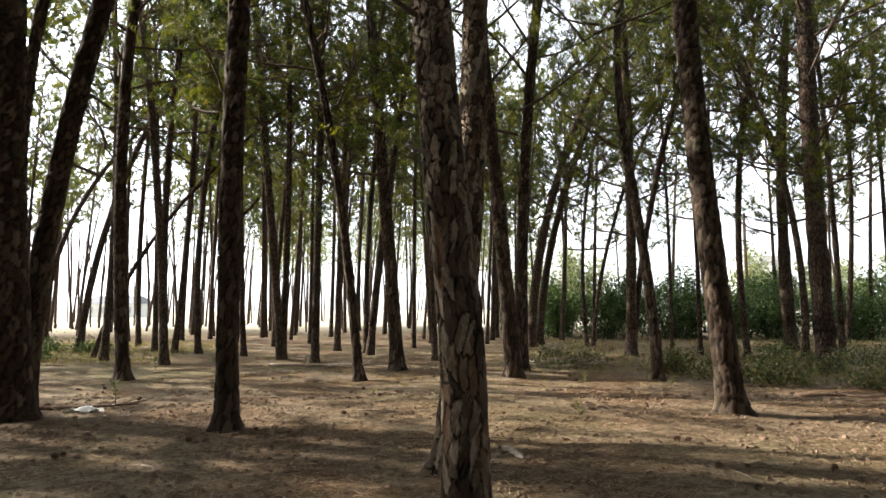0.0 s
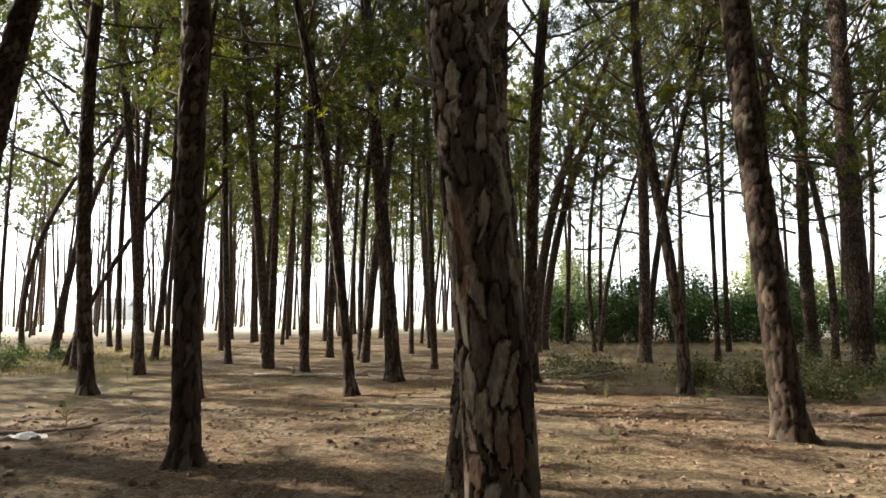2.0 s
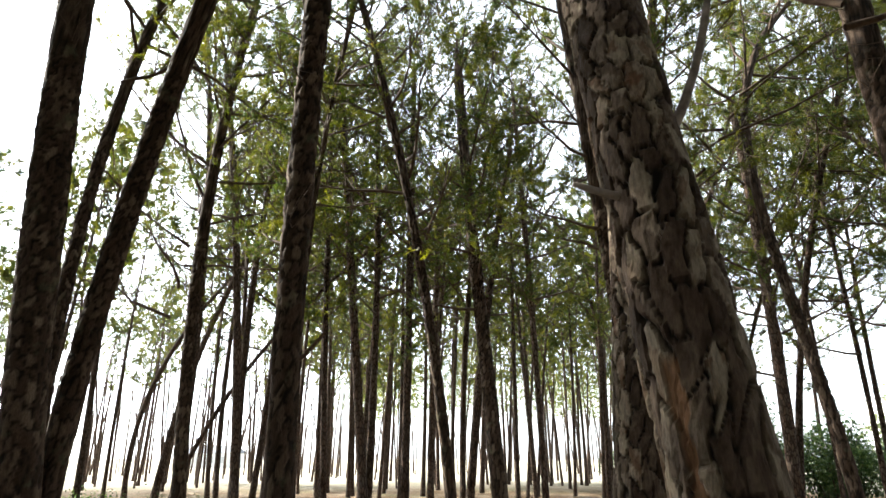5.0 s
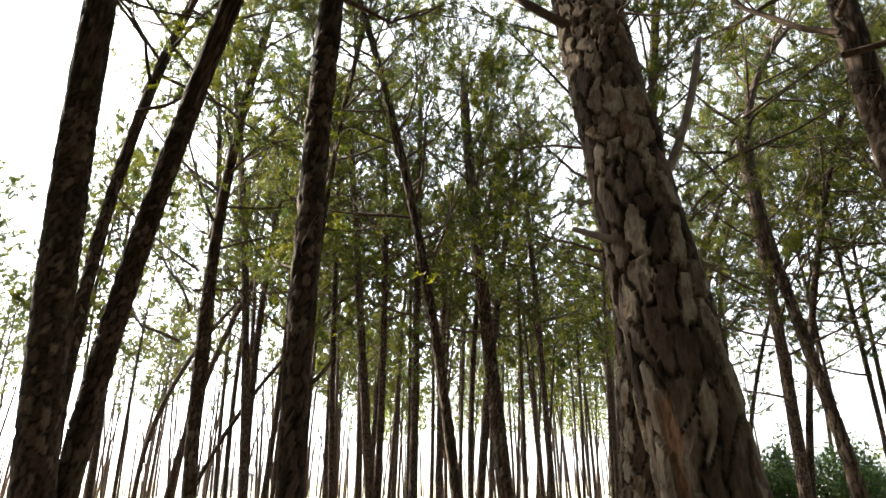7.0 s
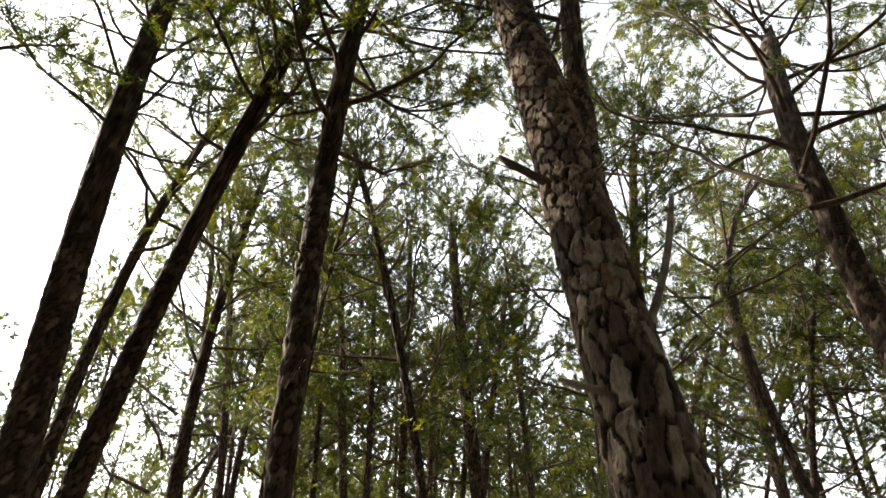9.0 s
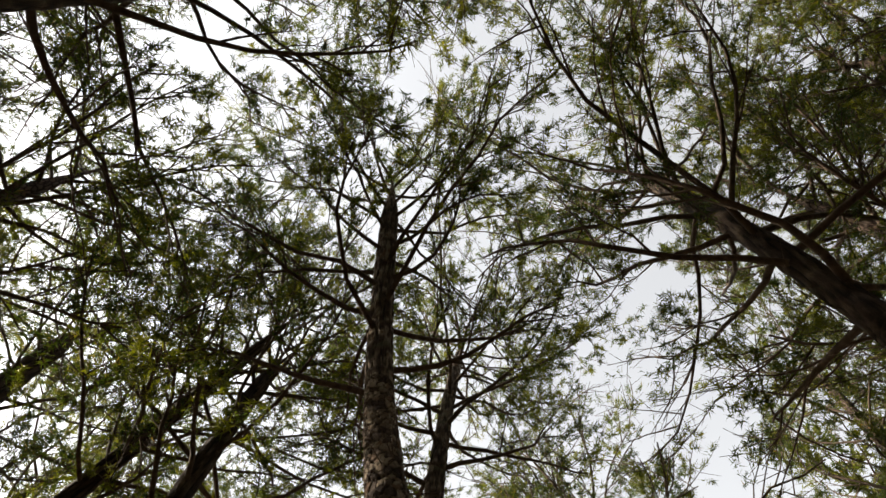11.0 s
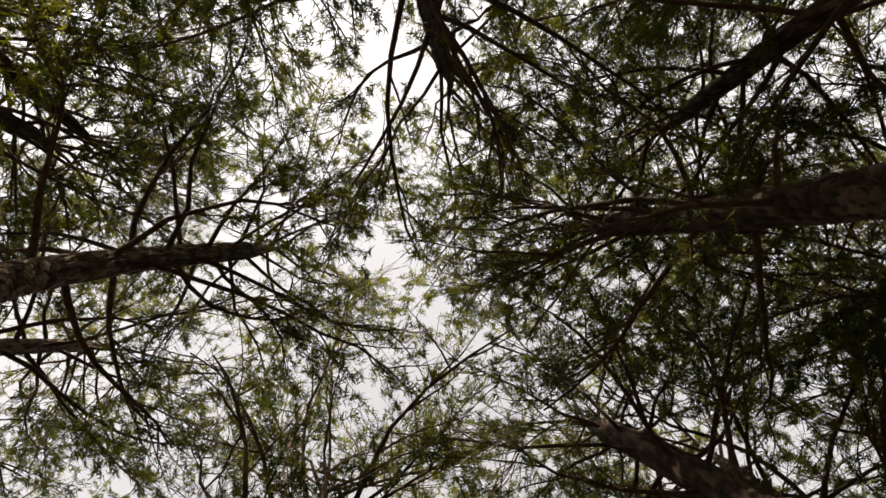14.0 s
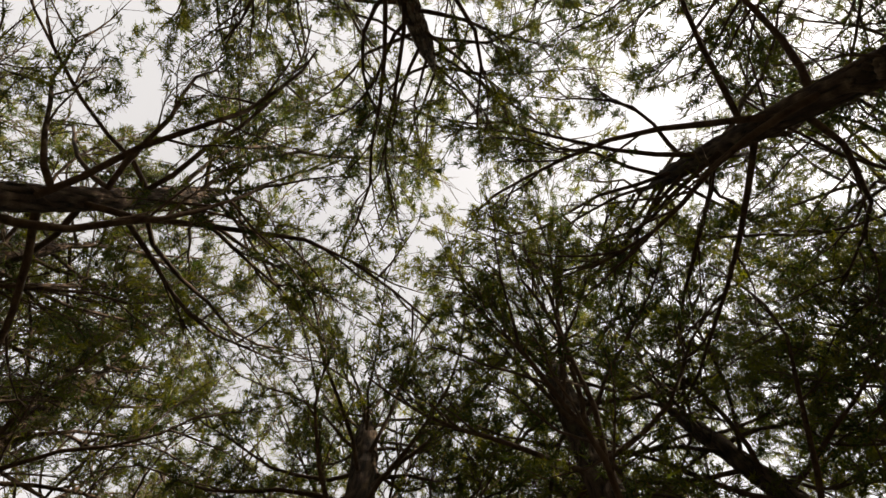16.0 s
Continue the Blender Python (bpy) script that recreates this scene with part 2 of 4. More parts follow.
# ---------------------------------------------------------------- ground
def ground_sheet():
    line = np.sinh(np.linspace(-1, 1, 321) * 7.0) / np.sinh(7.0) * 1500
    xs, ys = np.meshgrid(line, line + 8.0)
    dips = np.array([noise.noise((float(a) * 2.3, float(b) * 2.3, 0.0)) for a, b in zip(xs.ravel(), ys.ravel())])
    z = lay(xs, ys) + 0.012 * dips.reshape(xs.shape) * (np.hypot(xs, ys) < 60)
    g = Geo()
    n = len(line)
    i = (np.arange(n - 1)[:, None] * n + np.arange(n - 1)[None]).ravel()
    g.add(np.stack([xs, ys, z], -1).reshape(-1, 3), np.stack([i, i + 1, i + n + 1, i + n], 1))
    tagged(new("ground", g.mesh("ground", FLOOR, True)), "forest floor of brown pine needles and sandy soil", "ground", "", "structure")


ground_sheet()


# ---------------------------------------------------------------- pines
def bark_trunk(axis, radii, heights, sides, rng, width=0.07, depth=0.02, bare=None, flaky=1.0, root=0.0):
    """A trunk whose bark is broken into plates with furrows between them."""
    n, around = len(heights), max(5, round(2 * np.pi * radii[min(len(radii) - 1, 12)] / width))
    tall = np.interp(heights, [0, 1.6, 3.2, 9], [0.2, 0.18, 0.1, 0.08]) * (width / 0.07)
    v = np.concatenate([[0], np.cumsum(np.diff(heights) / tall[1:])])
    u = np.linspace(0, around, sides, endpoint=False)
    wob = 0.15 * np.sin(v * 1.9 + rng.uniform(0, 6))[:, None] * np.sin(u / around * 4 * np.pi)[None]
    uu = u[None] + 0.22 * np.sin(v * 2.3)[:, None] + wob * 0.6 + 0 * v[:, None]
    vv = v[:, None] + 0.25 * np.sin(uu * 2 * np.pi / around * 3 + 1.0) + wob
    def cells(a, c, across):
        """The nearest cell's edge distance, tint and lift on a wrapped, uneven grid."""
        rows = int(c.max()) + 6
        jit = rng.uniform(0.22, 0.78, (rows + 4, across, 2))
        jit[:, ::2, 1] += 0.4
        tint, lift = rng.random((rows + 4, across)), rng.random((rows + 4, across))
        ca, cc = np.floor(a).astype(int), np.floor(c).astype(int)
        best = np.full(a.shape, 9.0)
        second, who = best.copy(), np.zeros(a.shape + (2,), int)
        for dc in (-1, 0, 1):
            for da in (-1, 0, 1):
                ic, ia = np.clip(cc + dc + 2, 0, rows + 3), (ca + da) % across
                d = (np.abs(a - (ca + da + jit[ic, ia, 0])) ** 3 + np.abs(c - (cc + dc + jit[ic, ia, 1])) ** 3) ** (1 / 3)
                near = d < best
                second = np.where(near, best, np.minimum(second, d))
                best = np.where(near, d, best)
                who[near] = np.stack([ic, ia], -1)[near]
        return second - best, tint[who[..., 0], who[..., 1]], lift[who[..., 0], who[..., 1]]

    wave = 0.1 * np.sin(vv * 5.1 + uu * 2 * np.pi / around * 5) + 0.07 * np.sin(vv * 11.3 - uu * 2 * np.pi / around * 9)
    gap_a, t, l = cells(uu + wave, vv + wave, around)
    gap_b, t2, l2 = cells((uu + wave) * 2, (vv - wave) * 2.2, around * 2)
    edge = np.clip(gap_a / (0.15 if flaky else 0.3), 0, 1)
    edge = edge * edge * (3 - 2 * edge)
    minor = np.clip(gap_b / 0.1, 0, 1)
    # other pines keep darker tints; the near trunks' sky-lit paleness is put into theirs
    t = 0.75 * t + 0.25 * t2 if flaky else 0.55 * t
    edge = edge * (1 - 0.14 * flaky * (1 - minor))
    fine = rng.normal(0, 1, uu.shape)
    angle = np.linspace(0, 2 * np.pi, sides, endpoint=False)
    off = np.zeros_like(uu)
    if bare is not None:
        turn, spread, low, high = bare
        gap = np.abs((angle[None] - turn + np.pi) % (2 * np.pi) - np.pi) / spread
        mid = np.abs(heights[:, None] - (low + high) / 2) / ((high - low) / 2)
        ragged = 0.35 * np.sin(heights * 23)[:, None] + 0.25 * np.sin(heights * 61 + 1)[:, None]
        off = np.clip((1.0 - np.maximum(gap + ragged, mid + 0.4 * (l - 0.5))) * 6, 0, 1)
    push = depth * (edge - 1) + depth * (0.6 * (l - 0.5) + 0.22 * flaky * (l2 - 0.5)) * edge + 0.0004 * fine * (sides > 60)
    push = push * (1 - 0.75 * off) - 0.6 * depth * off
    lobes = 0.5 + 0.5 * np.cos(3 * angle + rng.uniform(0, 6.28)) * 0.6 + 0.4 * np.cos(5 * angle + rng.uniform(0, 6.28))
    if root:
        lobes = lobes * 0.5 + 1.5 * np.clip(np.cos(angle - root), 0, 1) ** 2
    flare = radii[:, None] * 0.45 * np.exp(-np.clip(heights, 0, None) / 0.17)[:, None] * np.clip(lobes, 0, 2)[None]
    r = radii[:, None] + push + flare
    way = np.gradient(axis, axis=0)
    way /= np.linalg.norm(way, axis=1, keepdims=True)
    side = np.cross((0, 1.0, 0), way)
    side /= np.linalg.norm(side, axis=1, keepdims=True)
    other = np.cross(way, side)
    ring = axis[:, None] + r[..., None] * (np.cos(angle)[None, :, None] * side[:, None] + np.sin(angle)[None, :, None] * other[:, None])
    g = Geo()
    i, j = np.meshgrid(np.arange(n - 1), np.arange(sides), indexing="ij")
    k = (j + 1) % sides
    g.add(ring.reshape(-1, 3), np.stack([i * sides + j, i * sides + k, (i + 1) * sides + k, (i + 1) * sides + j], -1).reshape(-1, 4))
    me = g.mesh("trunk", BARK, flaky == 0)
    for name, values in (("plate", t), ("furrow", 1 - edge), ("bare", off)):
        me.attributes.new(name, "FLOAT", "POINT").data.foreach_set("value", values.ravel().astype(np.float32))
    return me


def crown_meshes(rng, limbs, subs, twigs, blades, needle, width, reach, low=-4.0, woody=2):
    """The limbs of a crown and its needles, about a trunk that stands in the origin's z axis, with the fork at z = 0.
    Needles sit in tufts at the ends of the twigs, so that the limbs show bare inside."""
    wood, green = Geo(), Geo()
    ends, ways, lush, thin = [], [], [], []

    def bough(start, way, length, thick, rise, pieces, sides, stray=0.13):
        at, d, pts = np.array(start, float), unit(way), [np.array(start, float)]
        for s in range(pieces):
            d = unit(d + (0, 0, rise / pieces) + rng.normal(0, stray, 3))
            at = at + d * length / pieces
            pts.append(at)
        wood.tube(pts, np.linspace(thick, thick * 0.3, pieces + 1), sides, False)
        return np.array(pts), d

    def between(pts, f):
        k = f * (len(pts) - 1)
        a = min(int(k), len(pts) - 2)
        return pts[a] + (pts[a + 1] - pts[a]) * (k - a), unit(pts[a + 1] - pts[a])

    def tuft(at, d, rich):
        ends.append(at)
        ways.append(d)
        lush.append(rich)

    for i in range(limbs):
        f = i / max(1, limbs - 1)
        z = low + (1.3 - low) * f**0.8
        turn = i * 2.4 + rng.uniform(-0.5, 0.5)
        tilt = rng.uniform(0.1, 0.45) + 0.5 * f
        way = (math.cos(turn) * math.cos(tilt), math.sin(turn) * math.cos(tilt), math.sin(tilt))
        length = reach * rng.uniform(0.65, 1.15) * (1.0 - 0.4 * f) * min(1.0, 0.5 + 2.5 * f)
        rich = rng.choice((0.25, 0.8, 1.0, 1.35))
        pts, end = bough((0, 0, z), way, length, 0.027 * (1.15 - 0.4 * f), 0.45, 7 if woody == 2 else 4, 6 if woody == 2 else 4, 0.15)
        for j in range(subs):
            spot, along = between(pts, 0.3 + 0.68 * (j + rng.uniform(0, 1)) / subs)
            sub_way = unit(along + rng.normal(0, 0.6, 3) + (0, 0, 0.15))
            sp, sd = bough(spot, sub_way, rng.uniform(0.3, 0.62) * reach / 2.1, 0.0105, 0.3, 4 if woody == 2 else 2, 4 if woody == 2 else 3)
            for m in range(twigs):
                s2, way2 = between(sp, rng.uniform(0.3, 1.0))
                tw = unit(way2 + rng.normal(0, 0.65, 3) + (0, 0, 0.2))
                long = rng.uniform(0.14, 0.36)
                if woody == 2:
                    wood.tube([s2, s2 + tw * long], [0.0042, 0.0025], 3, False)
                elif woody:
                    thin.append((s2, s2 + tw * long))
                tuft(s2 + tw * long, tw, rich)
            tuft(sp[-1], sd, rich)
        tuft(pts[-1], end, rich)
    for i in range(14):  # the leader's own tufts
        tuft(np.array((rng.normal(0, 0.18), rng.normal(0, 0.18), rng.uniform(0.8, 1.9))), unit(rng.normal(0, 0.4, 3) + (0, 0, 0.8)), 1.0)
    if thin:
        thin = np.array(thin)
        wood.blades(thin[:, 0], thin[:, 1], np.full(len(thin), 0.014), rng.normal(0, 1, (len(thin), 3)))
    many = np.maximum(2, (blades * np.array(lush)).astype(int))
    at, d = np.repeat(np.array(ends), many, 0), np.repeat(np.array(ways), many, 0)
    n = len(at)
    back = rng.uniform(0, 1, (n, 1)) ** 1.5
    root = at - d * back * 0.16 + rng.normal(0, 0.014, (n, 3))
    out = unit(d * (0.7 - 0.4 * back) + rng.normal(0, 0.75, (n, 3)))
    green.blades(root, root + out * needle * rng.uniform(0.7, 1.2, (n, 1)), np.full(n, width), rng.normal(0, 1, (n, 3)))
    return wood.mesh("branchwork", TWIG, True), green.mesh("crown", NEEDLE)


def dead_mesh(rng, count, low, high, follow):
    """Bare lower branches along a trunk; follow gives the trunk's middle at a height."""
    g = Geo()
    for i in range(count):
        z, turn = rng.uniform(low, high), rng.uniform(0, 6.28)
        length = rng.uniform(0.12, 1.0) * (0.35 + 0.65 * (z - low) / (high - low))
        d = np.array((math.cos(turn), math.sin(turn), rng.uniform(0.0, 0.8)))
        at = follow(z)
        pts = [at]
        for s in range(5):
            d = unit(d + rng.normal(0, 0.24, 3) + (0, 0, 0.05))
            at = at + d * length / 5
            pts.append(at)
        g.tube(pts, np.linspace(0.0105, 0.003, 6), 4, False)
        for s in range(rng.integers(1, 5)):
            k = rng.integers(1, 5)
            d2 = unit(d + rng.normal(0, 0.8, 3))
            g.tube([pts[k], pts[k] + d2 * 0.16, pts[k] + d2 * 0.36 + rng.normal(0, 0.05, 3)], [0.006, 0.004, 0.002], 3, False)
    return g.mesh("deadwood", TWIG)


make = np.random.default_rng(11)
CROWNS = [crown_meshes(make, 31, 8, 6, 28, 0.09, 0.0138, 3.75, -3.4) for _ in range(6)]
LIGHT_CROWNS = [crown_meshes(make, 28, 7, 4, 33, 0.1, 0.0145, 3.1, -5.2, 1) for _ in range(5)]
FAR_CROWNS = [crown_meshes(make, 23, 6, 3, 26, 0.135, 0.036, 2.9, -5.0, 0) for _ in range(4)]
DEAD_SETS = [dead_mesh(make, 16, -9.0, -3.5, lambda z: np.array((0.0, 0.0, z))) for _ in range(4)]


def axis_of(lean, sweep, curl, heights):
    u = np.asarray(heights)[:, None] / 10
    side = np.array(lean) * u + np.array(sweep) * u**2 + np.array(curl) * u**3
    return np.hstack([side, np.asarray(heights)[:, None]])


def bent(knots, heights):
    """A smooth line through a few points (x, y, z) of a trunk, at the given heights."""
    k = np.asarray(knots, float)
    z, n = k[:, 2], len(k)
    h = np.diff(z)
    a, c = np.eye(n), np.zeros((n, 2))
    for i in range(1, n - 1):
        a[i, i - 1 : i + 2] = h[i - 1], 2 * (h[i - 1] + h[i]), h[i]
        c[i] = 6 * ((k[i + 1, :2] - k[i, :2]) / h[i] - (k[i, :2] - k[i - 1, :2]) / h[i - 1])
    m = np.linalg.solve(a, c)
    x = np.asarray(heights, float)
    i = np.clip(np.searchsorted(z, x) - 1, 0, n - 2)
    d, w = (x - z[i])[:, None], h[i][:, None]
    p, q = k[i, :2], k[i + 1, :2]
    side = p + d * ((q - p) / w - w * (2 * m[i] + m[i + 1]) / 6) + d**2 * m[i] / 2 + d**3 * (m[i + 1] - m[i]) / (6 * w)
    return np.hstack([side, x[:, None]])


def stem(owner, rng, r, line, height=14.5, fine=1, bare=None, sides=0, bigger=1.0, rich=False, full=True, root=0.0, keep=0.6):
    """One stem of a pine with its limbs and needles; line gives the trunk's middle, from the owner's base, at given heights."""
    fork, end = height * 0.86, height * 0.96
    if fine == 2:
        heights = np.concatenate([np.arange(-0.12, 6.5, 0.0125), np.arange(6.5, end, 0.1)])
        count = sides or 112
    elif fine == 1:
        heights = np.concatenate([np.arange(-0.12, 6.0, 0.03), np.arange(6.0, end, 0.12)])
        count = 44
    else:
        heights = np.concatenate([np.arange(-0.12, 1.0, 0.16), np.arange(1.0, end, 0.4)])
        count = 12
    axis = line(heights)
    h = np.clip(heights, 0, None)
    radii = r * np.where(h < fork, 1 - (1 - keep) * (h / fork) ** 1.1, keep * np.clip(1 - (h - fork) / (end - fork), 0.12, 1))
    radii = radii * (1 + (0.15 if fine else 0.4) * np.exp(-h / 0.15) + 0.1 * np.exp(-h / 0.6))
    if fine:
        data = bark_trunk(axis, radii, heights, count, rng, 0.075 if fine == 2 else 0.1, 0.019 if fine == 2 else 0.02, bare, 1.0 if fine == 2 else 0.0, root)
    else:
        g = Geo()
        g.tube(axis, radii * (1 + 0.05 * rng.normal(0, 1, len(radii))), count, False)
        data = g.mesh("trunk", FAR_BARK, True)
    part("trunk", data, owner)
    near = line(np.array([fork - 3.0, fork - 1.0, fork + 0.6]))
    way = Vector(near[2] - near[0])
    spot = Vector(line(np.array([fork]))[0])
    m = Matrix.Translation(spot) @ way.to_track_quat("Z", "Y").to_matrix().to_4x4() @ pose(0, 0, 0, 0, 0, rng.uniform(0, 360))
    pick = CROWNS if fine == 2 or rich else LIGHT_CROWNS if full else FAR_CROWNS
    wood, green = pick[rng.integers(len(pick))]
    dead = dead_mesh(rng, 13, 3.2, fork - 3.6, lambda z: line(np.array([z]))[0]) if full else DEAD_SETS[rng.integers(len(DEAD_SETS))]
    for name, data in (("branchwork", wood), ("crown", green), ("deadwood", dead)):
        ob = tagged(part(name, data, owner), kind="stuff")
        if name != "deadwood":
            ob.matrix_basis = m @ Matrix.Scale(bigger * rng.uniform(0.92, 1.12), 4)
        elif not full:
            ob.matrix_basis = m


def pine(x, y, *stems, height=0.0, fine=0, label="", rich=False, full=True, wide=1.0):
    """A pine at (x, y); each stem: radius, lean, sweep, and for some curl and where it starts beside the first."""
    rng = np.random.default_rng(int(abs(x) * 971 + abs(y) * 577))
    how = label or "tall slender pine with rough brown bark and bare lower trunk"
    owner = thing("pine_tree", x, y, float(lay(x, y)), how, "pine tree", "pines of the wood")
    for r, lean, sweep, *more in stems:
        curl, shift = more[0] if more else (0, 0), more[1] if len(more) > 1 else (0, 0)
        line = lambda h, a=lean, b=sweep, c=curl, s=shift: axis_of(a, b, c, h) + (*s, 0)
        stem(owner, rng, r, line, height=height or (rng.uniform(11.6, 12.6) if rich else rng.uniform(12.6, 14.6)), fine=fine, rich=rich, full=full, bigger=wide, keep=0.92 if rich and len(stems) == 1 else 0.7)
    return owner


rng = np.random.default_rng(2)
HERO = thing("pine_tree", 0.006, 4.352, float(lay(0.006, 4.352)), "thick pine with plated red-grey bark and a bare orange patch", "pine tree", "pines of the wood")
hero_line = lambda h: bent(((0, 0, 0), (-0.024, 0.1, 1.2), (-0.131, 0.258, 2.4), (-0.251, 0.642, 4.0), (-0.456, 1.13, 6.2), (-0.763, 0.71, 10.2)), h)
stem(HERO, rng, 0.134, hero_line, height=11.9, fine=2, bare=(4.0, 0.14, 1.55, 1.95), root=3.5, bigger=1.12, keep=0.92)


def snag(owner, start, end, thick, label, material=DEAD):
    """A broken-off limb that sticks out of a trunk."""
    g = Geo()
    a, b = np.array(start, float), np.array(end, float)
    u = np.linspace(0, 1, 7)[:, None]
    pts = a + (b - a) * u + 0.06 * np.linalg.norm(b - a) * np.sin(u * 3.1) * np.array((0.6, 0.3, -0.4))
    g.tube(pts, thick * np.array([1.5, 1.1, 1, 0.95, 0.9, 0.86, 0.6]), 9)
    part("broken_limb", g.mesh("broken_limb", material, True), owner, label)


snag(HERO, (-0.08, 0.3, 2.58), (0.14, 0.33, 3.2), 0.015, "dead broken-off limb")
snag(HERO, (-0.2, 0.2, 2.4), (-0.36, 0.14, 2.43), 0.012, "pale splintered stub")
snag(HERO, (-0.26, 0.42, 3.35), (-0.5, 0.36, 3.5), 0.02, "short dark stub", TWIG)
TWIN = thing("pine_tree", -0.069, 6.396, float(lay(-0.069, 6.396)), "dark pine with furrowed bark close behind another trunk", "pine tree", "pines of the wood")
twin_line = lambda h: bent(((0, 0, 0), (0.073, 0.143, 1.2), (0.163, 0.297, 2.4), (0.239, 0.518, 4.0), (0.346, 0.92, 7.0), (1.0, 1.5, 13.0)), h)
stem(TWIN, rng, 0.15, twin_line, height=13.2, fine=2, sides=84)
FORKED = pine(-5.92, 9.34, (0.223, (1.21, -3.18), (-1.4, 2.4), (0.59, -0.46)), (0.099, (-1.26, -0.2), (1.46, 1.14), (-0.0, -0.0), (-0.15, 0.30)), (0.15, (1.15, -1.7), (1.99, 1.3), (-0.09, -1.22), (0.00, 0.17)), height=12.2, fine=1, rich=True, label="forked pine with three leaning stems from one base")
pine(-6.95, 14.18, (0.138, (-0.67, -0.45), (0.43, 0.22), (0.56, -0.16)), fine=1, wide=1.2)
pine(-7.76, 17.9, (0.115, (-0.46, -0.12), (-0.47, -0.21)), (0.097, (-0.62, -0.31), (0.78, 0.37), (-0.0, -0.0), (-0.13, 0.35)), wide=1.1, label="forked pine with two slender stems")
pine(-9.18, 21.8, (0.101, (0.86, 0.39), (-0.53, -0.24)), wide=1.1)
pine(-8.27, 21.53, (0.106, (-0.71, -0.3), (1.36, 0.57)), wide=1.1)
LEFT = pine(-2.79, 8.55, (0.133, (0.08, -1.02), (1.02, -1.49), (-0.55, 1.84)), height=11.8, fine=1, rich=True, label="straight dark pine with deeply furrowed bark")
pine(-4.62, 13.62, (0.071, (-0.77, -0.3), (1.12, 0.43)), fine=1, wide=1.1)
pine(-6.54, 20.76, (0.093, (-0.54, -0.19), (0.19, 0.07)), wide=1.1)
pine(-4.95, 19.2, (0.129, (-0.87, -0.24), (-0.04, -0.01)), (0.105, (0.3, 0.07), (-0.31, -0.09), (-0.0, -0.0), (-0.02, 0.20)), wide=1.1, label="forked pine with two slender stems")
pine(-3.81, 18.41, (0.11, (0.09, 0.01), (-0.02, -0.01)), wide=1.1)
pine(-1.91, 13.64, (0.097, (-0.86, -0.05), (-0.78, -0.11), (-0.07, -0.17)), fine=1, wide=1.2, label="slender pine leaning in a long curve")
pine(-1.34, 16.26, (0.169, (-0.72, 0.2), (-0.4, -0.0), (0.3, 0.13)), fine=1, wide=1.2)
pine(-2.66, 21.46, (0.128, (0.8, 0.1), (0.45, 0.06)), wide=1.1)
pine(-2.89, 22.27, (0.096, (-0.24, -0.03), (0.89, 0.11)), wide=1.1)
pine(-4.02, 23.15, (0.108, (0.07, 0.01), (0.23, 0.04)), wide=1.1)
pine(-0.51, 19.36, (0.088, (-0.23, -0.0), (-0.11, -0.0)), wide=1.1)
pine(1.29, 14.35, (0.167, (-0.89, -0.75), (-0.1, -0.1)), fine=1, wide=1.3, label="pine with flared base leaning over")
pine(1.6, 15.56, (0.141, (-0.09, 0.01), (0.7, -0.1)), fine=1, wide=1.3)
pine(3.2, 26.51, (0.194, (0.34, -0.05), (1.99, -0.29)), wide=1.3)
pine(3.78, 28.21, (0.169, (0.5, -0.08), (1.95, -0.31)), wide=1.3)
pine(5.46, 26.48, (0.081, (-0.94, 0.23), (1.76, -0.43)), wide=1.3)
pine(5.87, 27.29, (0.083, (0.71, -0.18), (2.16, -0.54)), wide=1.3)
pine(5.61, 20.87, (0.17, (0.38, -0.12), (-0.33, 0.11)), (0.1, (0.84, -0.3), (1.17, -0.38), (0.0, -0.0), (0.12, 0.25)), wide=1.3, label="forked pine with two stems near bushes")
pine(4.08, 13.61, (0.11, (0.27, 1.24), (-3.09, 1.43), (3.27, 0.07)), fine=1, wide=1.3)
pine(8.31, 24.93, (0.069, (0.13, -0.05), (-0.27, 0.1)), wide=1.3)
pine(8.17, 21.87, (0.077, (0.1, -0.05), (-0.26, 0.12)), wide=1.3)
pine(3.74, 9.51, (0.171, (-1.02, -0.44), (-0.28, 0.36), (1.49, 1.1)), fine=1, rich=True, wide=1.3, label="stout leaning pine with furrowed reddish bark")
pine(9.02, 20.37, (0.103, (-0.73, 0.38), (1.26, -0.67)), wide=1.3)
pine(11.74, 22.95, (0.214, (-0.42, 0.25), (0.59, -0.35)), wide=1.3)
pine(8.98, 16.19, (0.243, (-0.26, 0.18), (0.21, -0.14)), wide=1.3)
pine(9.82, 18.66, (0.097, (0.58, -0.36), (-2.13, 1.34)), wide=1.3)
pine(12.17, 20.8, (0.096, (0.02, -0.01), (-0.21, 0.15)), wide=1.3)
pine(15.72, 26.31, (0.102, (0.98, -0.66), (-0.61, 0.41)), wide=1.3)
pine(-16.9, 27.25, (0.106, (-0.88, -0.58), (3.75, 2.52)), wide=1.1, label="thin bent pine leaning far over")
pine(-13.2, 23.27, (0.124, (0.56, 0.35), (1.66, 1.03)), wide=1.1)
pine(-9.92, 18.84, (0.112, (0.51, 0.3), (-0.62, -0.36)), wide=1.1)
pine(-12.23, 25.6, (0.103, (-0.45, -0.23), (0.59, 0.3)), wide=1.1)
pine(-10.92, 20.09, (0.068, (2.01, 1.21), (4.2, 2.53)), wide=1.1, label="thin dead-looking pine leaning far over")
pine(1.35, 0.14, (0.180, (-0.69, -0.70), (0.85, 0.70), (0.00, 0.00)), height=11.8, fine=1, rich=True, wide=1.12)
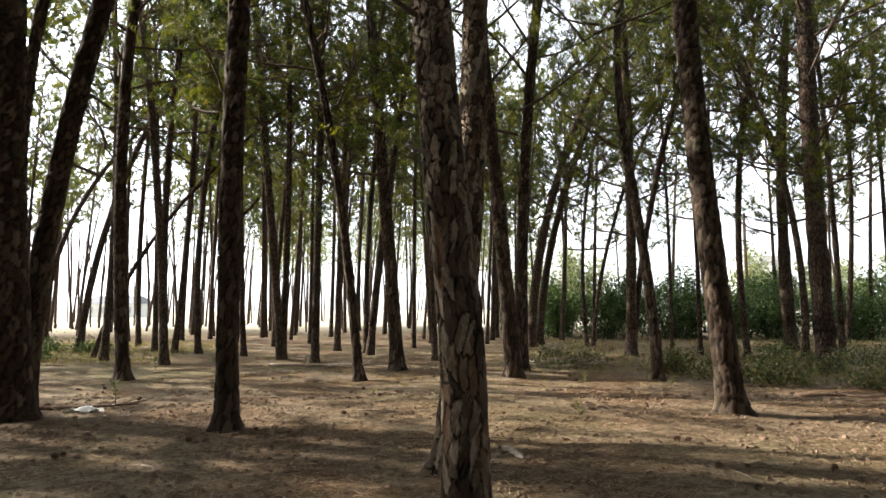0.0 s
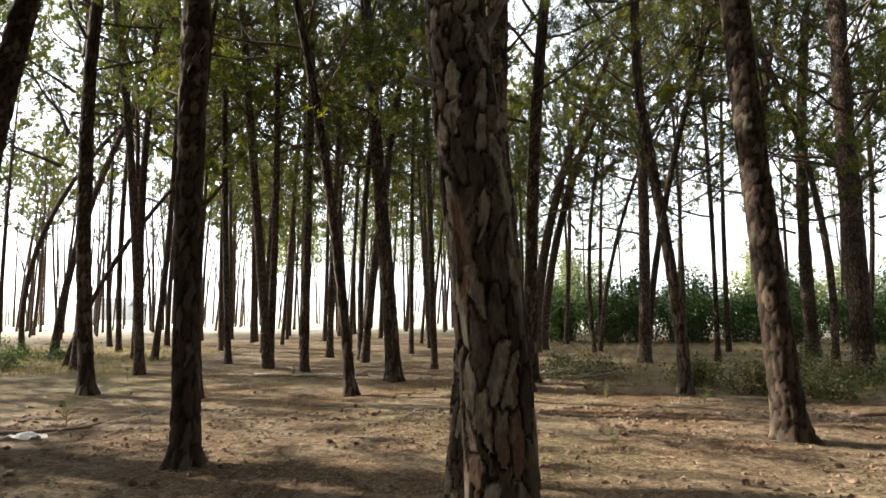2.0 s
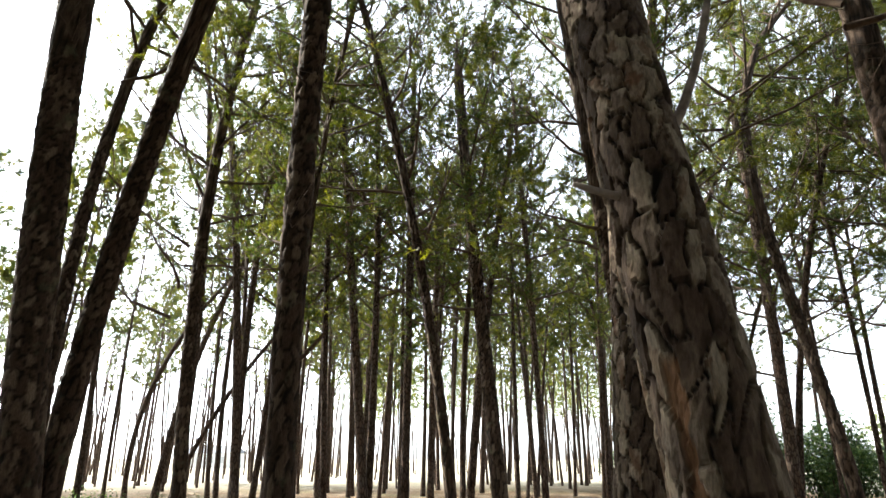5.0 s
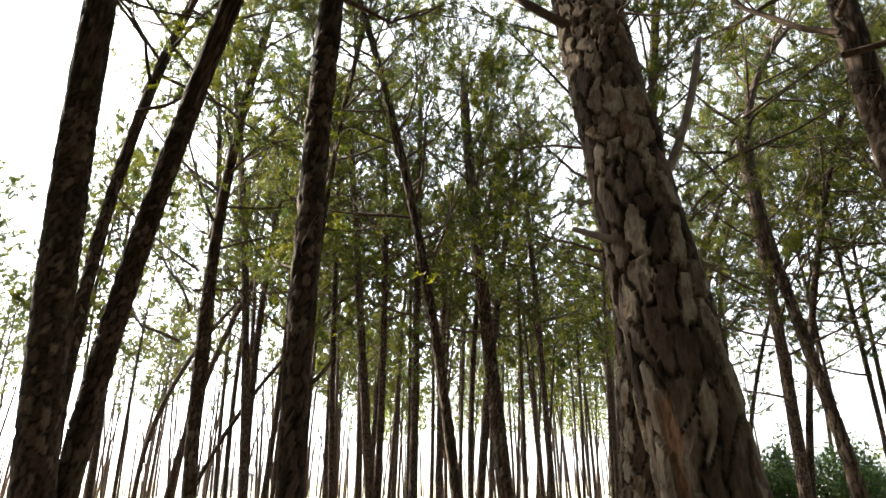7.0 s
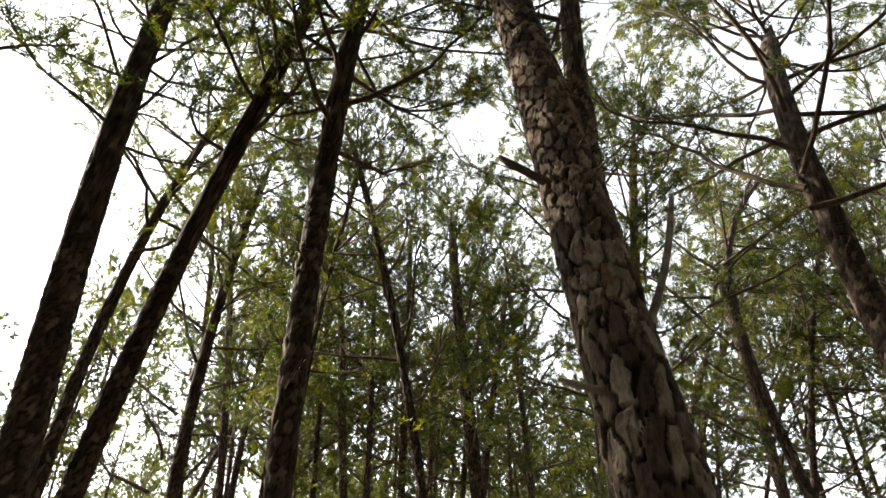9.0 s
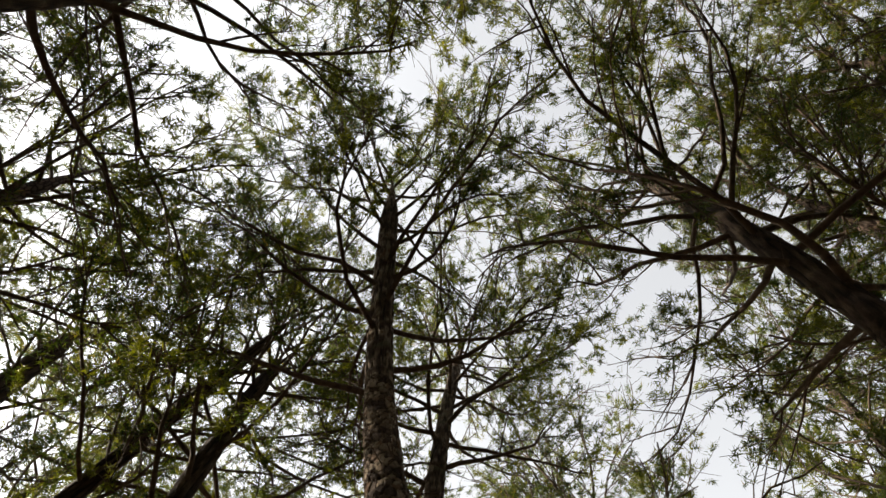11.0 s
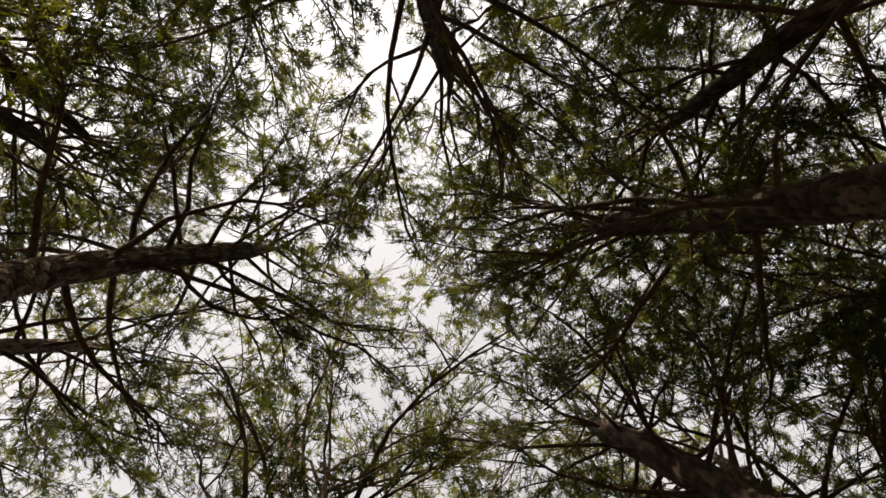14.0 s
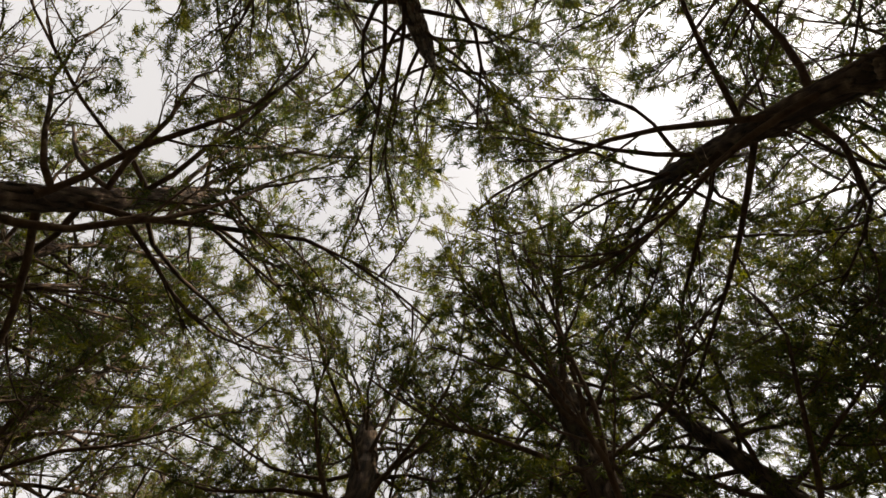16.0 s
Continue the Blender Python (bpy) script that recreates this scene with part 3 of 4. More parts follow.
pine(-1.05, 0.31, (0.167, (-0.00, -0.62), (-0.11, -0.09), (-0.06, 0.63)), height=11.8, fine=1, rich=True, wide=1.12)
pine(-3.51, 3.26, (0.129, (0.07, -0.28), (0.07, -0.51), (0.00, 0.00)), height=11.8, fine=1, rich=True, wide=1.12)
pine(3.07, 4.68, (0.14, (0.45, -1.7), (-0.5, 1.06)), height=12.5, fine=1, rich=True, wide=1.25, label="pine leaning far over the path")
pine(-2.82, -0.85, (0.129, (-0.52, 0.35), (0.54, -0.38), (0.00, 0.00)), height=11.8, fine=1, rich=True, wide=1.12)
snag(LEFT, (0.04, -0.3, 2.45), (0.45, -0.42, 2.78), 0.02, "dead broken-off limb", TWIG)
snag(FORKED, (0.5, -0.36, 3.2), (0.88, -0.4, 3.42), 0.012, "dead broken-off limb", TWIG)

# ---------------------------------------------------------------- the rest of the wood
def spots(seed, step, x0, x1, y0, y1, keep):
    """A planted grid with uneven spacing."""
    rng = np.random.default_rng(seed)
    for i in range(int((x1 - x0) / step)):
        for j in range(int((y1 - y0) / step)):
            x = x0 + (i + 0.5 + rng.uniform(-0.38, 0.38)) * step
            y = y0 + (j + 0.5 + rng.uniform(-0.38, 0.38)) * step
            if keep(x, y, rng):
                yield x, y, rng


def bearing(x, y):
    return math.degrees(math.atan2(x + 0.1, y - 0.7))


PLANTED = [ob.location.copy() for ob in scene.objects if ob.name.startswith("pine_tree")]


def clear(x, y, gap):
    return all(math.hypot(p.x - x, p.y - y) > gap for p in PLANTED)


def beside(x, y, rng):
    """Pines added round and behind the walker, out of the first view, for canopy and shade."""
    out = bearing(x, y) < -48 or bearing(x, y) > 40
    return out and math.hypot(x + 0.4, y - 1.8) > 2.4 and math.hypot(x - 3.2, y - 2.6) > 1.0 and clear(x, y, 2.0) and rng.random() < (0.5 if x < -7 and y > 7.5 else 0.92)


for x, y, rng in spots(3, 2.7, -17.5, 17.5, -14, 16, beside):
    lean, sweep = rng.normal(0, 0.5, 2), rng.normal(0, 0.25, 2)
    pine(x, y, (rng.uniform(0.1, 0.16), tuple(lean), tuple(sweep)), rich=math.hypot(x + 0.5, y - 2.6) < 8.5, full=math.hypot(x + 0.5, y - 2.6) < 12.5, wide=1.15)


def far_pine(rng, crown):
    """One far pine, from which the others are copied."""
    owner = thing("pine_tree", 0, 0, -50, "thin distant pine with straight dark trunk and needle crown", "pine tree", "far pines of the wood")
    heights = np.array([-0.2, 0.1, 0.4, 1.0, 2.6, 4.6, 6.6, 8.8, 11.4, 13.2])
    axis = axis_of(rng.normal(0, 0.4, 2), rng.normal(0, 0.25, 2), (0, 0), heights)
    g = Geo()
    r = rng.uniform(0.075, 0.12)
    g.tube(axis, r * np.array([1.4, 1.25, 1.1, 1, 0.93, 0.85, 0.75, 0.64, 0.45, 0.1]), 8, False)
    part("trunk", g.mesh("trunk", FAR_BARK, True), owner)
    m = Matrix.Translation(axis[8]) @ Vector(axis[9] - axis[7]).to_track_quat("Z", "Y").to_matrix().to_4x4()
    for name, data in (("branchwork", crown[0]), ("crown", crown[1]), ("deadwood", DEAD_SETS[rng.integers(4)])):
        tagged(part(name, data, owner), kind="stuff").matrix_basis = m
    return owner


make = np.random.default_rng(5)
PATTERNS = [far_pine(make, c) for c in FAR_CROWNS for _ in range(2)]


def shading_ring(x, y, rng):
    """Where the added wood stands: all round out of view, behind the walker too."""
    near = -19 < x < 19 and -15.5 < y < 17.5
    hidden = bearing(x, y) < -48 or bearing(x, y) > 42
    return hidden and not near and math.hypot(x, y) < 46 and rng.random() < 0.75


def distant(x, y, rng):
    b, d = bearing(x, y), math.hypot(x, y)
    if not (23.5 < d < 62 and -47 < b < 38) or not clear(x, y, 1.6):
        return False
    if b > 9.5:
        return d > 25 and rng.random() < (0.34 if d < 40 else 0.06)
    if b < -24:
        return rng.random() < 0.3
    return rng.random() < (0.8 if d < 46 else 0.55)


for n, (x, y, rng) in enumerate(spots(8, 2.9, -46, 34, 10, 62, distant)):
    m = pose(x, y, float(lay(x, y)), rng.normal(0, 2.2), rng.normal(0, 2.2), rng.uniform(0, 360))
    if n < len(PATTERNS):
        PATTERNS[n].matrix_basis = m
        continue
    owner = copy_thing(PATTERNS[rng.integers(len(PATTERNS))], m)
    owner.scale = (1, 1, rng.uniform(0.9, 1.12))


def shading_wood():
    """Unseen wood added to block low sky light, too far behind to tell tree from tree."""
    stems_, tufts_ = Geo(), Geo()
    for x, y, rng in spots(9, 3.6, -46, 46, -46, 32, shading_ring):
        lean = rng.normal(0, 0.4, 2)
        stems_.tube([(x, y, -0.2), (x + lean[0] * 0.5, y + lean[1] * 0.5, 6.5), (x + lean[0], y + lean[1], 13)], [0.15, 0.11, 0.04], 6, False)
        n = 420
        turn, out, z = rng.uniform(0, 6.28, n), 2.7 * np.sqrt(rng.uniform(0, 1, n)), rng.uniform(6, 14.5, n)
        at = np.stack([x + np.cos(turn) * out, y + np.sin(turn) * out, z], 1)
        tufts_.leaves(at, rng.normal(0, 1, (n, 3)), rng.normal(0, 1, (n, 3)), np.full(n, 0.6), np.full(n, 0.22))
    owner = tagged(new("far_wood", stems_.mesh("far_wood", FAR_BARK, True)), "unseen pine wood added all around for shade, dark trunks under closed crowns", "woods", "", "stuff")
    tagged(part("foliage", tufts_.mesh("foliage", NEEDLE), owner), kind="stuff")


def wood_beyond():
    """The last rows of the wood, thin trunks one behind the other."""
    stems_, tufts_ = Geo(), Geo()
    keep = lambda x, y, rng: -50 < bearing(x, y) < 8.5 and 44 < math.hypot(x, y) < 92 and rng.random() < (0.8 if bearing(x, y) < -12 else 0.5)
    for x, y, rng in spots(14, 3.3, -75, 16, 26, 92, keep):
        lean, thick = rng.normal(0, 0.9, 2), rng.uniform(0.06, 0.12)
        top = rng.uniform(9, 12.5)
        stems_.tube([(x, y, -0.3), (x + lean[0] * 0.3, y + lean[1] * 0.3, top * 0.4), (x + lean[0], y + lean[1], top)], [thick, thick * 0.8, thick * 0.25], 6, False)
        if bearing(x, y) < -17:
            continue  # bare, dying trees on this side
        n = 330
        turn, out, z = rng.uniform(0, 6.28, n), 2.3 * np.sqrt(rng.uniform(0, 1, n)), rng.uniform(top * 0.62, top + 0.8, n)
        at = np.stack([x + lean[0] * 0.8 + np.cos(turn) * out, y + np.sin(turn) * out, z], 1)
        tufts_.leaves(at, rng.normal(0, 1, (n, 3)) + (0, 0, 0.5), rng.normal(0, 1, (n, 3)), rng.uniform(0.35, 0.8, n), rng.uniform(0.06, 0.13, n))
    owner = tagged(new("far_wood", stems_.mesh("far_wood", FAR_BARK, True)), "last rows of thin far pine trunks against the bright sky", "woods", "", "stuff")
    tagged(part("foliage", tufts_.mesh("foliage", NEEDLE), owner), kind="stuff")


shading_wood()
wood_beyond()


# ---------------------------------------------------------------- undergrowth
def shrub(x, y, wide, tall, leaves, leaf, material, label, seed, name="shrub", stems=9):
    """A bush: stems that fan out from the root, and leaves along them."""
    rng = np.random.default_rng(seed)
    owner = thing(name, x, y, float(lay(x, y)), label, name.replace("_", " "), "undergrowth")
    wood, green = Geo(), Geo()
    spots_, ways = [], []
    for i in range(stems):
        turn, out = rng.uniform(0, 6.28), rng.uniform(0.15, 1.0)
        tip = np.array((math.cos(turn) * wide * out, math.sin(turn) * wide * out, tall * rng.uniform(0.6, 1.05) * (1.1 - 0.45 * out)))
        root = np.array((math.cos(turn) * wide * out * 0.45, math.sin(turn) * wide * out * 0.45, -0.03))
        mid = root * 0.5 + tip * 0.5 + (0, 0, 0.18 * tall) + rng.normal(0, 0.05, 3)
        u = np.linspace(0, 1, 6)[:, None]
        pts = root * (1 - u) ** 2 + 2 * mid * u * (1 - u) + tip * u**2
        wood.tube(pts, np.linspace(0.012, 0.004, 6) * (1 + tall * 0.35), 4, False)
        for k in range(leaves // stems):
            f = rng.uniform(0.05, 1.0)
            at = root * (1 - f) ** 2 + 2 * mid * f * (1 - f) + tip * f**2
            spread = (0.12 + 0.16 * wide) * rng.uniform(0.2, 1)
            spots_.append(at + rng.normal(0, spread, 3) * (1, 1, 0.75))
            ways.append(rng.normal(0, 1, 3) + (0, 0, 0.2))
    spots_ = np.array(spots_)
    spots_[:, 2] = np.maximum(spots_[:, 2], 0.03)
    n = len(spots_)
    size = leaf * rng.uniform(0.6, 1.3, n)
    green.leaves(spots_, np.array(ways), rng.normal(0, 1, (n, 3)) + (0, 0, 1.2), size, size * 0.55)
    tagged(part("stem", wood.mesh("stem", TWIG), owner), kind="stuff")
    tagged(part("foliage", green.mesh("foliage", material), owner), kind="stuff")
    return owner


low_green = "low leafy green bush on the forest floor"
thin_bramble = "sparse bramble with dry yellowish leaves"
hedge = "dense dark green bush at the edge of the wood"
for n, (x, y, w, h, count, leaf, mat, text) in enumerate((
    (-12.4, 19.0, 1.2, 0.75, 2200, 0.07, SHRUB, low_green), (-13.4, 19.6, 1.1, 0.65, 1700, 0.07, SHRUB, low_green), (-14.4, 20.4, 1.0, 0.5, 1200, 0.07, SHRUB, low_green),
    (-12.4, 22.6, 1.1, 0.35, 900, 0.08, SHRUB, low_green), (-14.5, 22.5, 1.2, 0.5, 900, 0.08, SHRUB, low_green),
    (5.4, 13.6, 0.75, 0.57, 1008, 0.08, BRAMBLE, thin_bramble), (6.3, 13.1, 0.8, 0.52, 1104, 0.08, BRAMBLE, thin_bramble), (6.9, 14.4, 0.9, 0.57, 1248, 0.08, BRAMBLE, thin_bramble),
    (5.1, 15.6, 0.7, 0.46, 912, 0.08, BRAMBLE, thin_bramble), (7.6, 12.4, 0.7, 0.40, 720, 0.08, BRAMBLE, thin_bramble), (4.6, 14.6, 0.5, 0.57, 768, 0.08, BRAMBLE, thin_bramble),
    (3.4, 16.8, 0.7, 0.46, 864, 0.08, BRAMBLE, thin_bramble), (2.6, 17.4, 0.6, 0.40, 720, 0.08, BRAMBLE, thin_bramble), (8.2, 15.4, 0.8, 0.46, 912, 0.08, BRAMBLE, thin_bramble),
    (10.6, 17.6, 1.0, 0.6, 700, 0.07, SHRUB, low_green), (12.0, 17.0, 1.1, 0.8, 900, 0.07, SHRUB, low_green), (9.4, 19.6, 0.9, 0.5, 600, 0.07, SHRUB, low_green),
)):
    shrub(x, y, w, h, count, leaf, mat, text, 40 + n, "bramble" if mat is BRAMBLE else "shrub")
for n, (x, y, w, h) in enumerate((
    (5.6, 34.5, 1.6, 2.6), (7.6, 33.0, 1.8, 3.0), (9.4, 33.6, 1.9, 3.6), (11.4, 32.6, 1.8, 2.8), (13.6, 31.8, 2.0, 2.2), (15.8, 31.2, 1.8, 2.6),
    (18.0, 30.2, 2.0, 2.4), (20.4, 29.2, 2.2, 3.6), (22.6, 27.4, 2.2, 4.4), (24.5, 26.0, 2.2, 4.2), (12.5, 35.5, 1.8, 4.0), (17.2, 34.4, 2.2, 3.4), (26.8, 31.0, 2.4, 4.6), (21.5, 33.5, 2.2, 3.0),
    (4.2, 40.0, 1.8, 2.0), (7.4, 42.0, 2.4, 3.4), (12.0, 44.0, 2.6, 3.0), (18.0, 42.0, 2.6, 3.4),
)):
    shrub(x, y, w, h * 1.1, 4600, 0.16, SHRUB, hedge, 90 + n, "shrub", 16)


for n, (x, y, w, h) in enumerate(((17.0, 84.0, 4.5, 11.0), (12.0, 88.0, 4.0, 9.0), (38.0, 80.0, 4.0, 9.5), (45.0, 76.0, 4.5, 8.0), (55.0, 78.0, 4.5, 9.0))):
    shrub(x, y, w, h, 3600, 0.5, HAZED, "tall tree far beyond the wood, grey-green leaves coloured pale for haze", 140 + n, "far_tree", 18)


def grass_patch(seed, count, x0, x1, y0, y1, tall, material, name, label):
    rng = np.random.default_rng(seed)
    clumps = count // 8
    cx, cy = rng.uniform(x0, x1, clumps), rng.uniform(y0, y1, clumps)
    x = np.repeat(cx, 8) + rng.normal(0, 0.035, clumps * 8)
    y = np.repeat(cy, 8) + rng.normal(0, 0.035, clumps * 8)
    root = np.stack([x, y, lay(x, y) - 0.01], 1)
    tip = root + rng.normal(0, 0.4, root.shape) * tall * (1, 1, 0) + np.stack([0 * x, 0 * x, tall * rng.uniform(0.4, 1.2, len(x))], 1)
    g = Geo()
    g.blades(root, tip, np.full(len(x), 0.009), rng.normal(0, 1, root.shape))
    tagged(new(name, g.mesh(name, material)), label, "grass", "", "stuff")


grass_patch(1, 16000, -19, -8.5, 17.5, 28, 0.16, GRASS, "grass", "thin green and straw-coloured grass between the pines")
grass_patch(2, 15000, 2.5, 20, 14, 31, 0.2, GRASS, "grass", "dry straw-coloured grass at the edge of the wood")
grass_patch(3, 5000, -6, 6, 12, 22, 0.09, GRASS, "grass", "scattered short dry grass on the forest floor")


def litter(seed, count, x0, x1, y0, y1):
    """Fallen needles that lie flat on the soil."""
    rng = np.random.default_rng(seed)
    x, y, turn = rng.uniform(x0, x1, count), rng.uniform(y0, y1, count), rng.uniform(0, 6.28, count)
    long = rng.uniform(0.05, 0.15, count)
    root = np.stack([x, y, lay(x, y) + rng.uniform(0.008, 0.02, count)], 1)
    tip = root + np.stack([np.cos(turn) * long, np.sin(turn) * long, rng.uniform(-0.004, 0.022, count)], 1)
    g = Geo()
    g.blades(root, tip, rng.uniform(0.003, 0.008, count), np.tile((0.0, 0.0, 1.0), (count, 1)) + rng.normal(0, 0.3, (count, 3)))
    tagged(new("fallen_needles", g.mesh("fallen_needles", STRAW)), "loose brown pine needles lying on the forest floor", "needles", "", "stuff")


litter(21, 90000, -6.5, 6.5, 2.5, 10.5)
litter(22, 26000, -11, 10, 9, 20)


def crumbs(seed, count, x0, x1, y0, y1):
    """Crumbs of bark, cone scales and bits of twig, too many to count."""
    rng = np.random.default_rng(seed)
    x, y = rng.uniform(x0, x1, count), rng.uniform(y0, y1, count)
    keep = np.sin(x * 2.1 + 3 * np.sin(y * 0.9)) * np.sin(y * 2.7 + 1.3) > rng.uniform(-1.0, 0.9, count)
    x, y = x[keep], y[keep]
    n = len(x)
    size = 0.007 + 0.028 * rng.random(n) ** 3
    at = np.stack([x, y, lay(x, y) + 0.006], 1)
    shape = np.array([(1, 0, 0), (-0.5, 0.8, 0), (-0.5, -0.8, 0), (0.1, 0, 0.9)])
    turn = rng.uniform(0, 6.28, n)
    c, s = np.cos(turn), np.sin(turn)
    flat = np.stack([shape[None, :, 0] * c[:, None] - shape[None, :, 1] * s[:, None], shape[None, :, 0] * s[:, None] + shape[None, :, 1] * c[:, None], np.repeat(shape[None, :, 2], n, 0)], -1)
    stretch = rng.uniform(0.5, 2.0, (n, 1, 1))
    verts = at[:, None] + flat * size[:, None, None] * np.concatenate([stretch, 1 / stretch, np.ones_like(stretch)], -1)
    base = np.arange(n)[:, None] * 4
    g = Geo()
    g.add(verts.reshape(-1, 3), np.concatenate([base + (0, 1, 3), base + (1, 2, 3), base + (2, 0, 3)]))
    tagged(new("bark_crumbs", g.mesh("bark_crumbs", CHIP)), "dark crumbs of bark and cone scales strewn over the ground", "crumbs", "", "stuff")


crumbs(61, 26000, -6.5, 6.5, 2.2, 12)


def cone_mesh(rng):
    """A pine cone: overlapping scales round an egg-shaped core."""
    g = Geo()
    core = np.array([(0, 0, 0.004), (0, 0, 0.02), (0, 0, 0.045), (0, 0, 0.07), (0, 0, 0.085)])
    g.tube(core, [0.006, 0.02, 0.023, 0.014, 0.003], 8)
    for i in range(46):
        f = i / 46
        turn, z = i * 2.4, 0.008 + 0.07 * f
        r = 0.021 * math.sin(math.pi * (0.15 + 0.8 * f))
        out = np.array((math.cos(turn), math.sin(turn), 0.55))
        side = np.array((-math.sin(turn), math.cos(turn), 0)) * 0.008
        a = np.array((math.cos(turn) * r, math.sin(turn) * r, z))
        b = a + out * 0.016
        g.add([a - side * 0.6, a + side * 0.6, b + side, b - side, (a + b) / 2 + (0, 0, -0.004)], [(0, 1, 2, 3), (0, 3, 4), (3, 2, 4), (2, 1, 4)])
    return g.mesh("pine_cone", CONE)


rng = np.random.default_rng(31)
CONE_MESH = cone_mesh(rng)
for i in range(70):
    x, y = rng.uniform(-7, 7), rng.uniform(2.6, 15)
    ob = tagged(new("pine_cone", CONE_MESH), "small dark open pine cone lying on the needles", "pine cone", "fallen cones")
    ob.matrix_basis = pose(x, y, float(lay(x, y)) + 0.024, rng.uniform(70, 110), rng.uniform(-20, 20), rng.uniform(0, 360)) @ Matrix.Scale(rng.uniform(0.55, 0.95), 4)


def chip_mesh(rng):
    """A flake of bark: a bent, uneven slab."""
    n = 9
    a = np.linspace(0, 2 * np.pi, n, endpoint=False)
    r = rng.uniform(0.6, 1.1, n)
    flat = np.stack([np.cos(a) * r * 0.055, np.sin(a) * r * 0.028, 0.006 * np.cos(2 * a)], 1)
    g = Geo()
    g.add(np.concatenate([flat, flat * (0.85, 0.85, 1) + (0, 0, 0.012)]), [tuple(range(n))[::-1], tuple(range(n, 2 * n))] + [(i, (i + 1) % n, n + (i + 1) % n, n + i) for i in range(n)])
    return g.mesh("bark_flake", CHIP)


CHIPS = [chip_mesh(rng) for _ in range(6)]
for i in range(220):
    x, y = rng.uniform(-7, 7), rng.uniform(2.4, 13)
    ob = tagged(new("bark_flake", CHIPS[rng.integers(6)]), "curled flake of pine bark on the ground", "bark flake", "bark flakes")
    ob.matrix_basis = pose(x, y, float(lay(x, y)) + 0.008, rng.normal(0, 10), rng.normal(0, 10), rng.uniform(0, 360)) @ Matrix.Scale(rng.uniform(0.6, 1.7), 4)


def fallen_branch(x, y, long, thick, turn, seed, label, twigs=5, material=DEAD):
    rng = np.random.default_rng(seed)
    owner = thing("fallen_branch", x, y, float(lay(x, y)), label, "branch", "fallen wood")
    g = Geo()
    u = np.linspace(-0.5, 0.5, 9)
    d = np.array((math.cos(radians(turn)), math.sin(radians(turn)), 0))
    pts = u[:, None] * long * d + rng.normal(0, 0.02 * long, (9, 3)) * (1, 1, 0.1)
    ground_z = lay(pts[:, 0] + x, pts[:, 1] + y) - float(lay(x, y))
    pts[:, 2] = ground_z + thick * 0.8
    g.tube(pts, np.linspace(thick, thick * 0.45, 9), 7)
    part("branch", g.mesh("branch", material, True), owner)
    for i in range(twigs):
        g = Geo()
        k = rng.integers(2, 9)
        w = unit(d + rng.normal(0, 0.7, 3) * (1, 1, 0.35))
        a = pts[k]
        g.tube([a, a + w * 0.16, a + w * 0.36 + (0, 0, 0.02)], [thick * 0.4, thick * 0.3, thick * 0.15], 5)
        part("twig", g.mesh("twig", material, True), owner)


fallen_branch(-3.55, 17.3, 2.6, 0.045, -8, 1, "long dead branch lying across the forest floor", 8)
fallen_branch(-2.6, 17.0, 1.2, 0.03, 12, 2, "short dead branch lying on the forest floor", 6)
fallen_branch(-5.6, 10.4, 1.6, 0.04, 4, 3, "dark dead branch lying beside the forked pine", 6, CHIP)
fallen_branch(6.3, 11.2, 1.5, 0.035, -6, 4, "dark dead branch lying on the brown needles", 7, CHIP)
for i in range(26):
    x, y = rng.uniform(-6, 7), rng.uniform(3, 15)
    fallen_branch(x, y, rng.uniform(0.2, 0.7), rng.uniform(0.005, 0.013), rng.uniform(-40, 40), 60 + i, "thin dry twig lying on the brown needles", 3)


def brush_pile(x, y):
    """A heap of cut brushwood with withered leaves."""
    rng = np.random.default_rng(77)
    owner = thing("brush_pile", x, y, float(lay(x, y)), "low heap of cut brushwood with withered leaves", "brush pile")
    for i in range(34):
        g = Geo()
        turn = rng.normal(0, 0.7)
        d = np.array((math.cos(turn), math.sin(turn), rng.uniform(-0.1, 0.25)))
        a = np.array((rng.uniform(-1.1, 0.7), rng.uniform(-0.5, 0.5), rng.uniform(0.02, 0.28)))
        long = rng.uniform(0.4, 1.1)
        g.tube([a, a + d * long * 0.5 + rng.normal(0, 0.03, 3), a + d * long], [0.014, 0.01, 0.004], 5)
        part("stick", g.mesh("stick", DEAD), owner)
    n = 420
    g = Geo()
    at = rng.normal(0, 1, (n, 3)) * (0.6, 0.3, 0.0) + np.stack([0 * np.arange(n), 0 * np.arange(n), rng.uniform(0.03, 0.4, n)], 1)
    g.leaves(at, rng.normal(0, 1, (n, 3)), rng.normal(0, 1, (n, 3)) + (0, 0, 1), np.full(n, 0.08), np.full(n, 0.045))
    part("foliage", g.mesh("leaves", BRAMBLE), owner, "withered yellow-brown leaves")


brush_pile(2.6, 16.2)


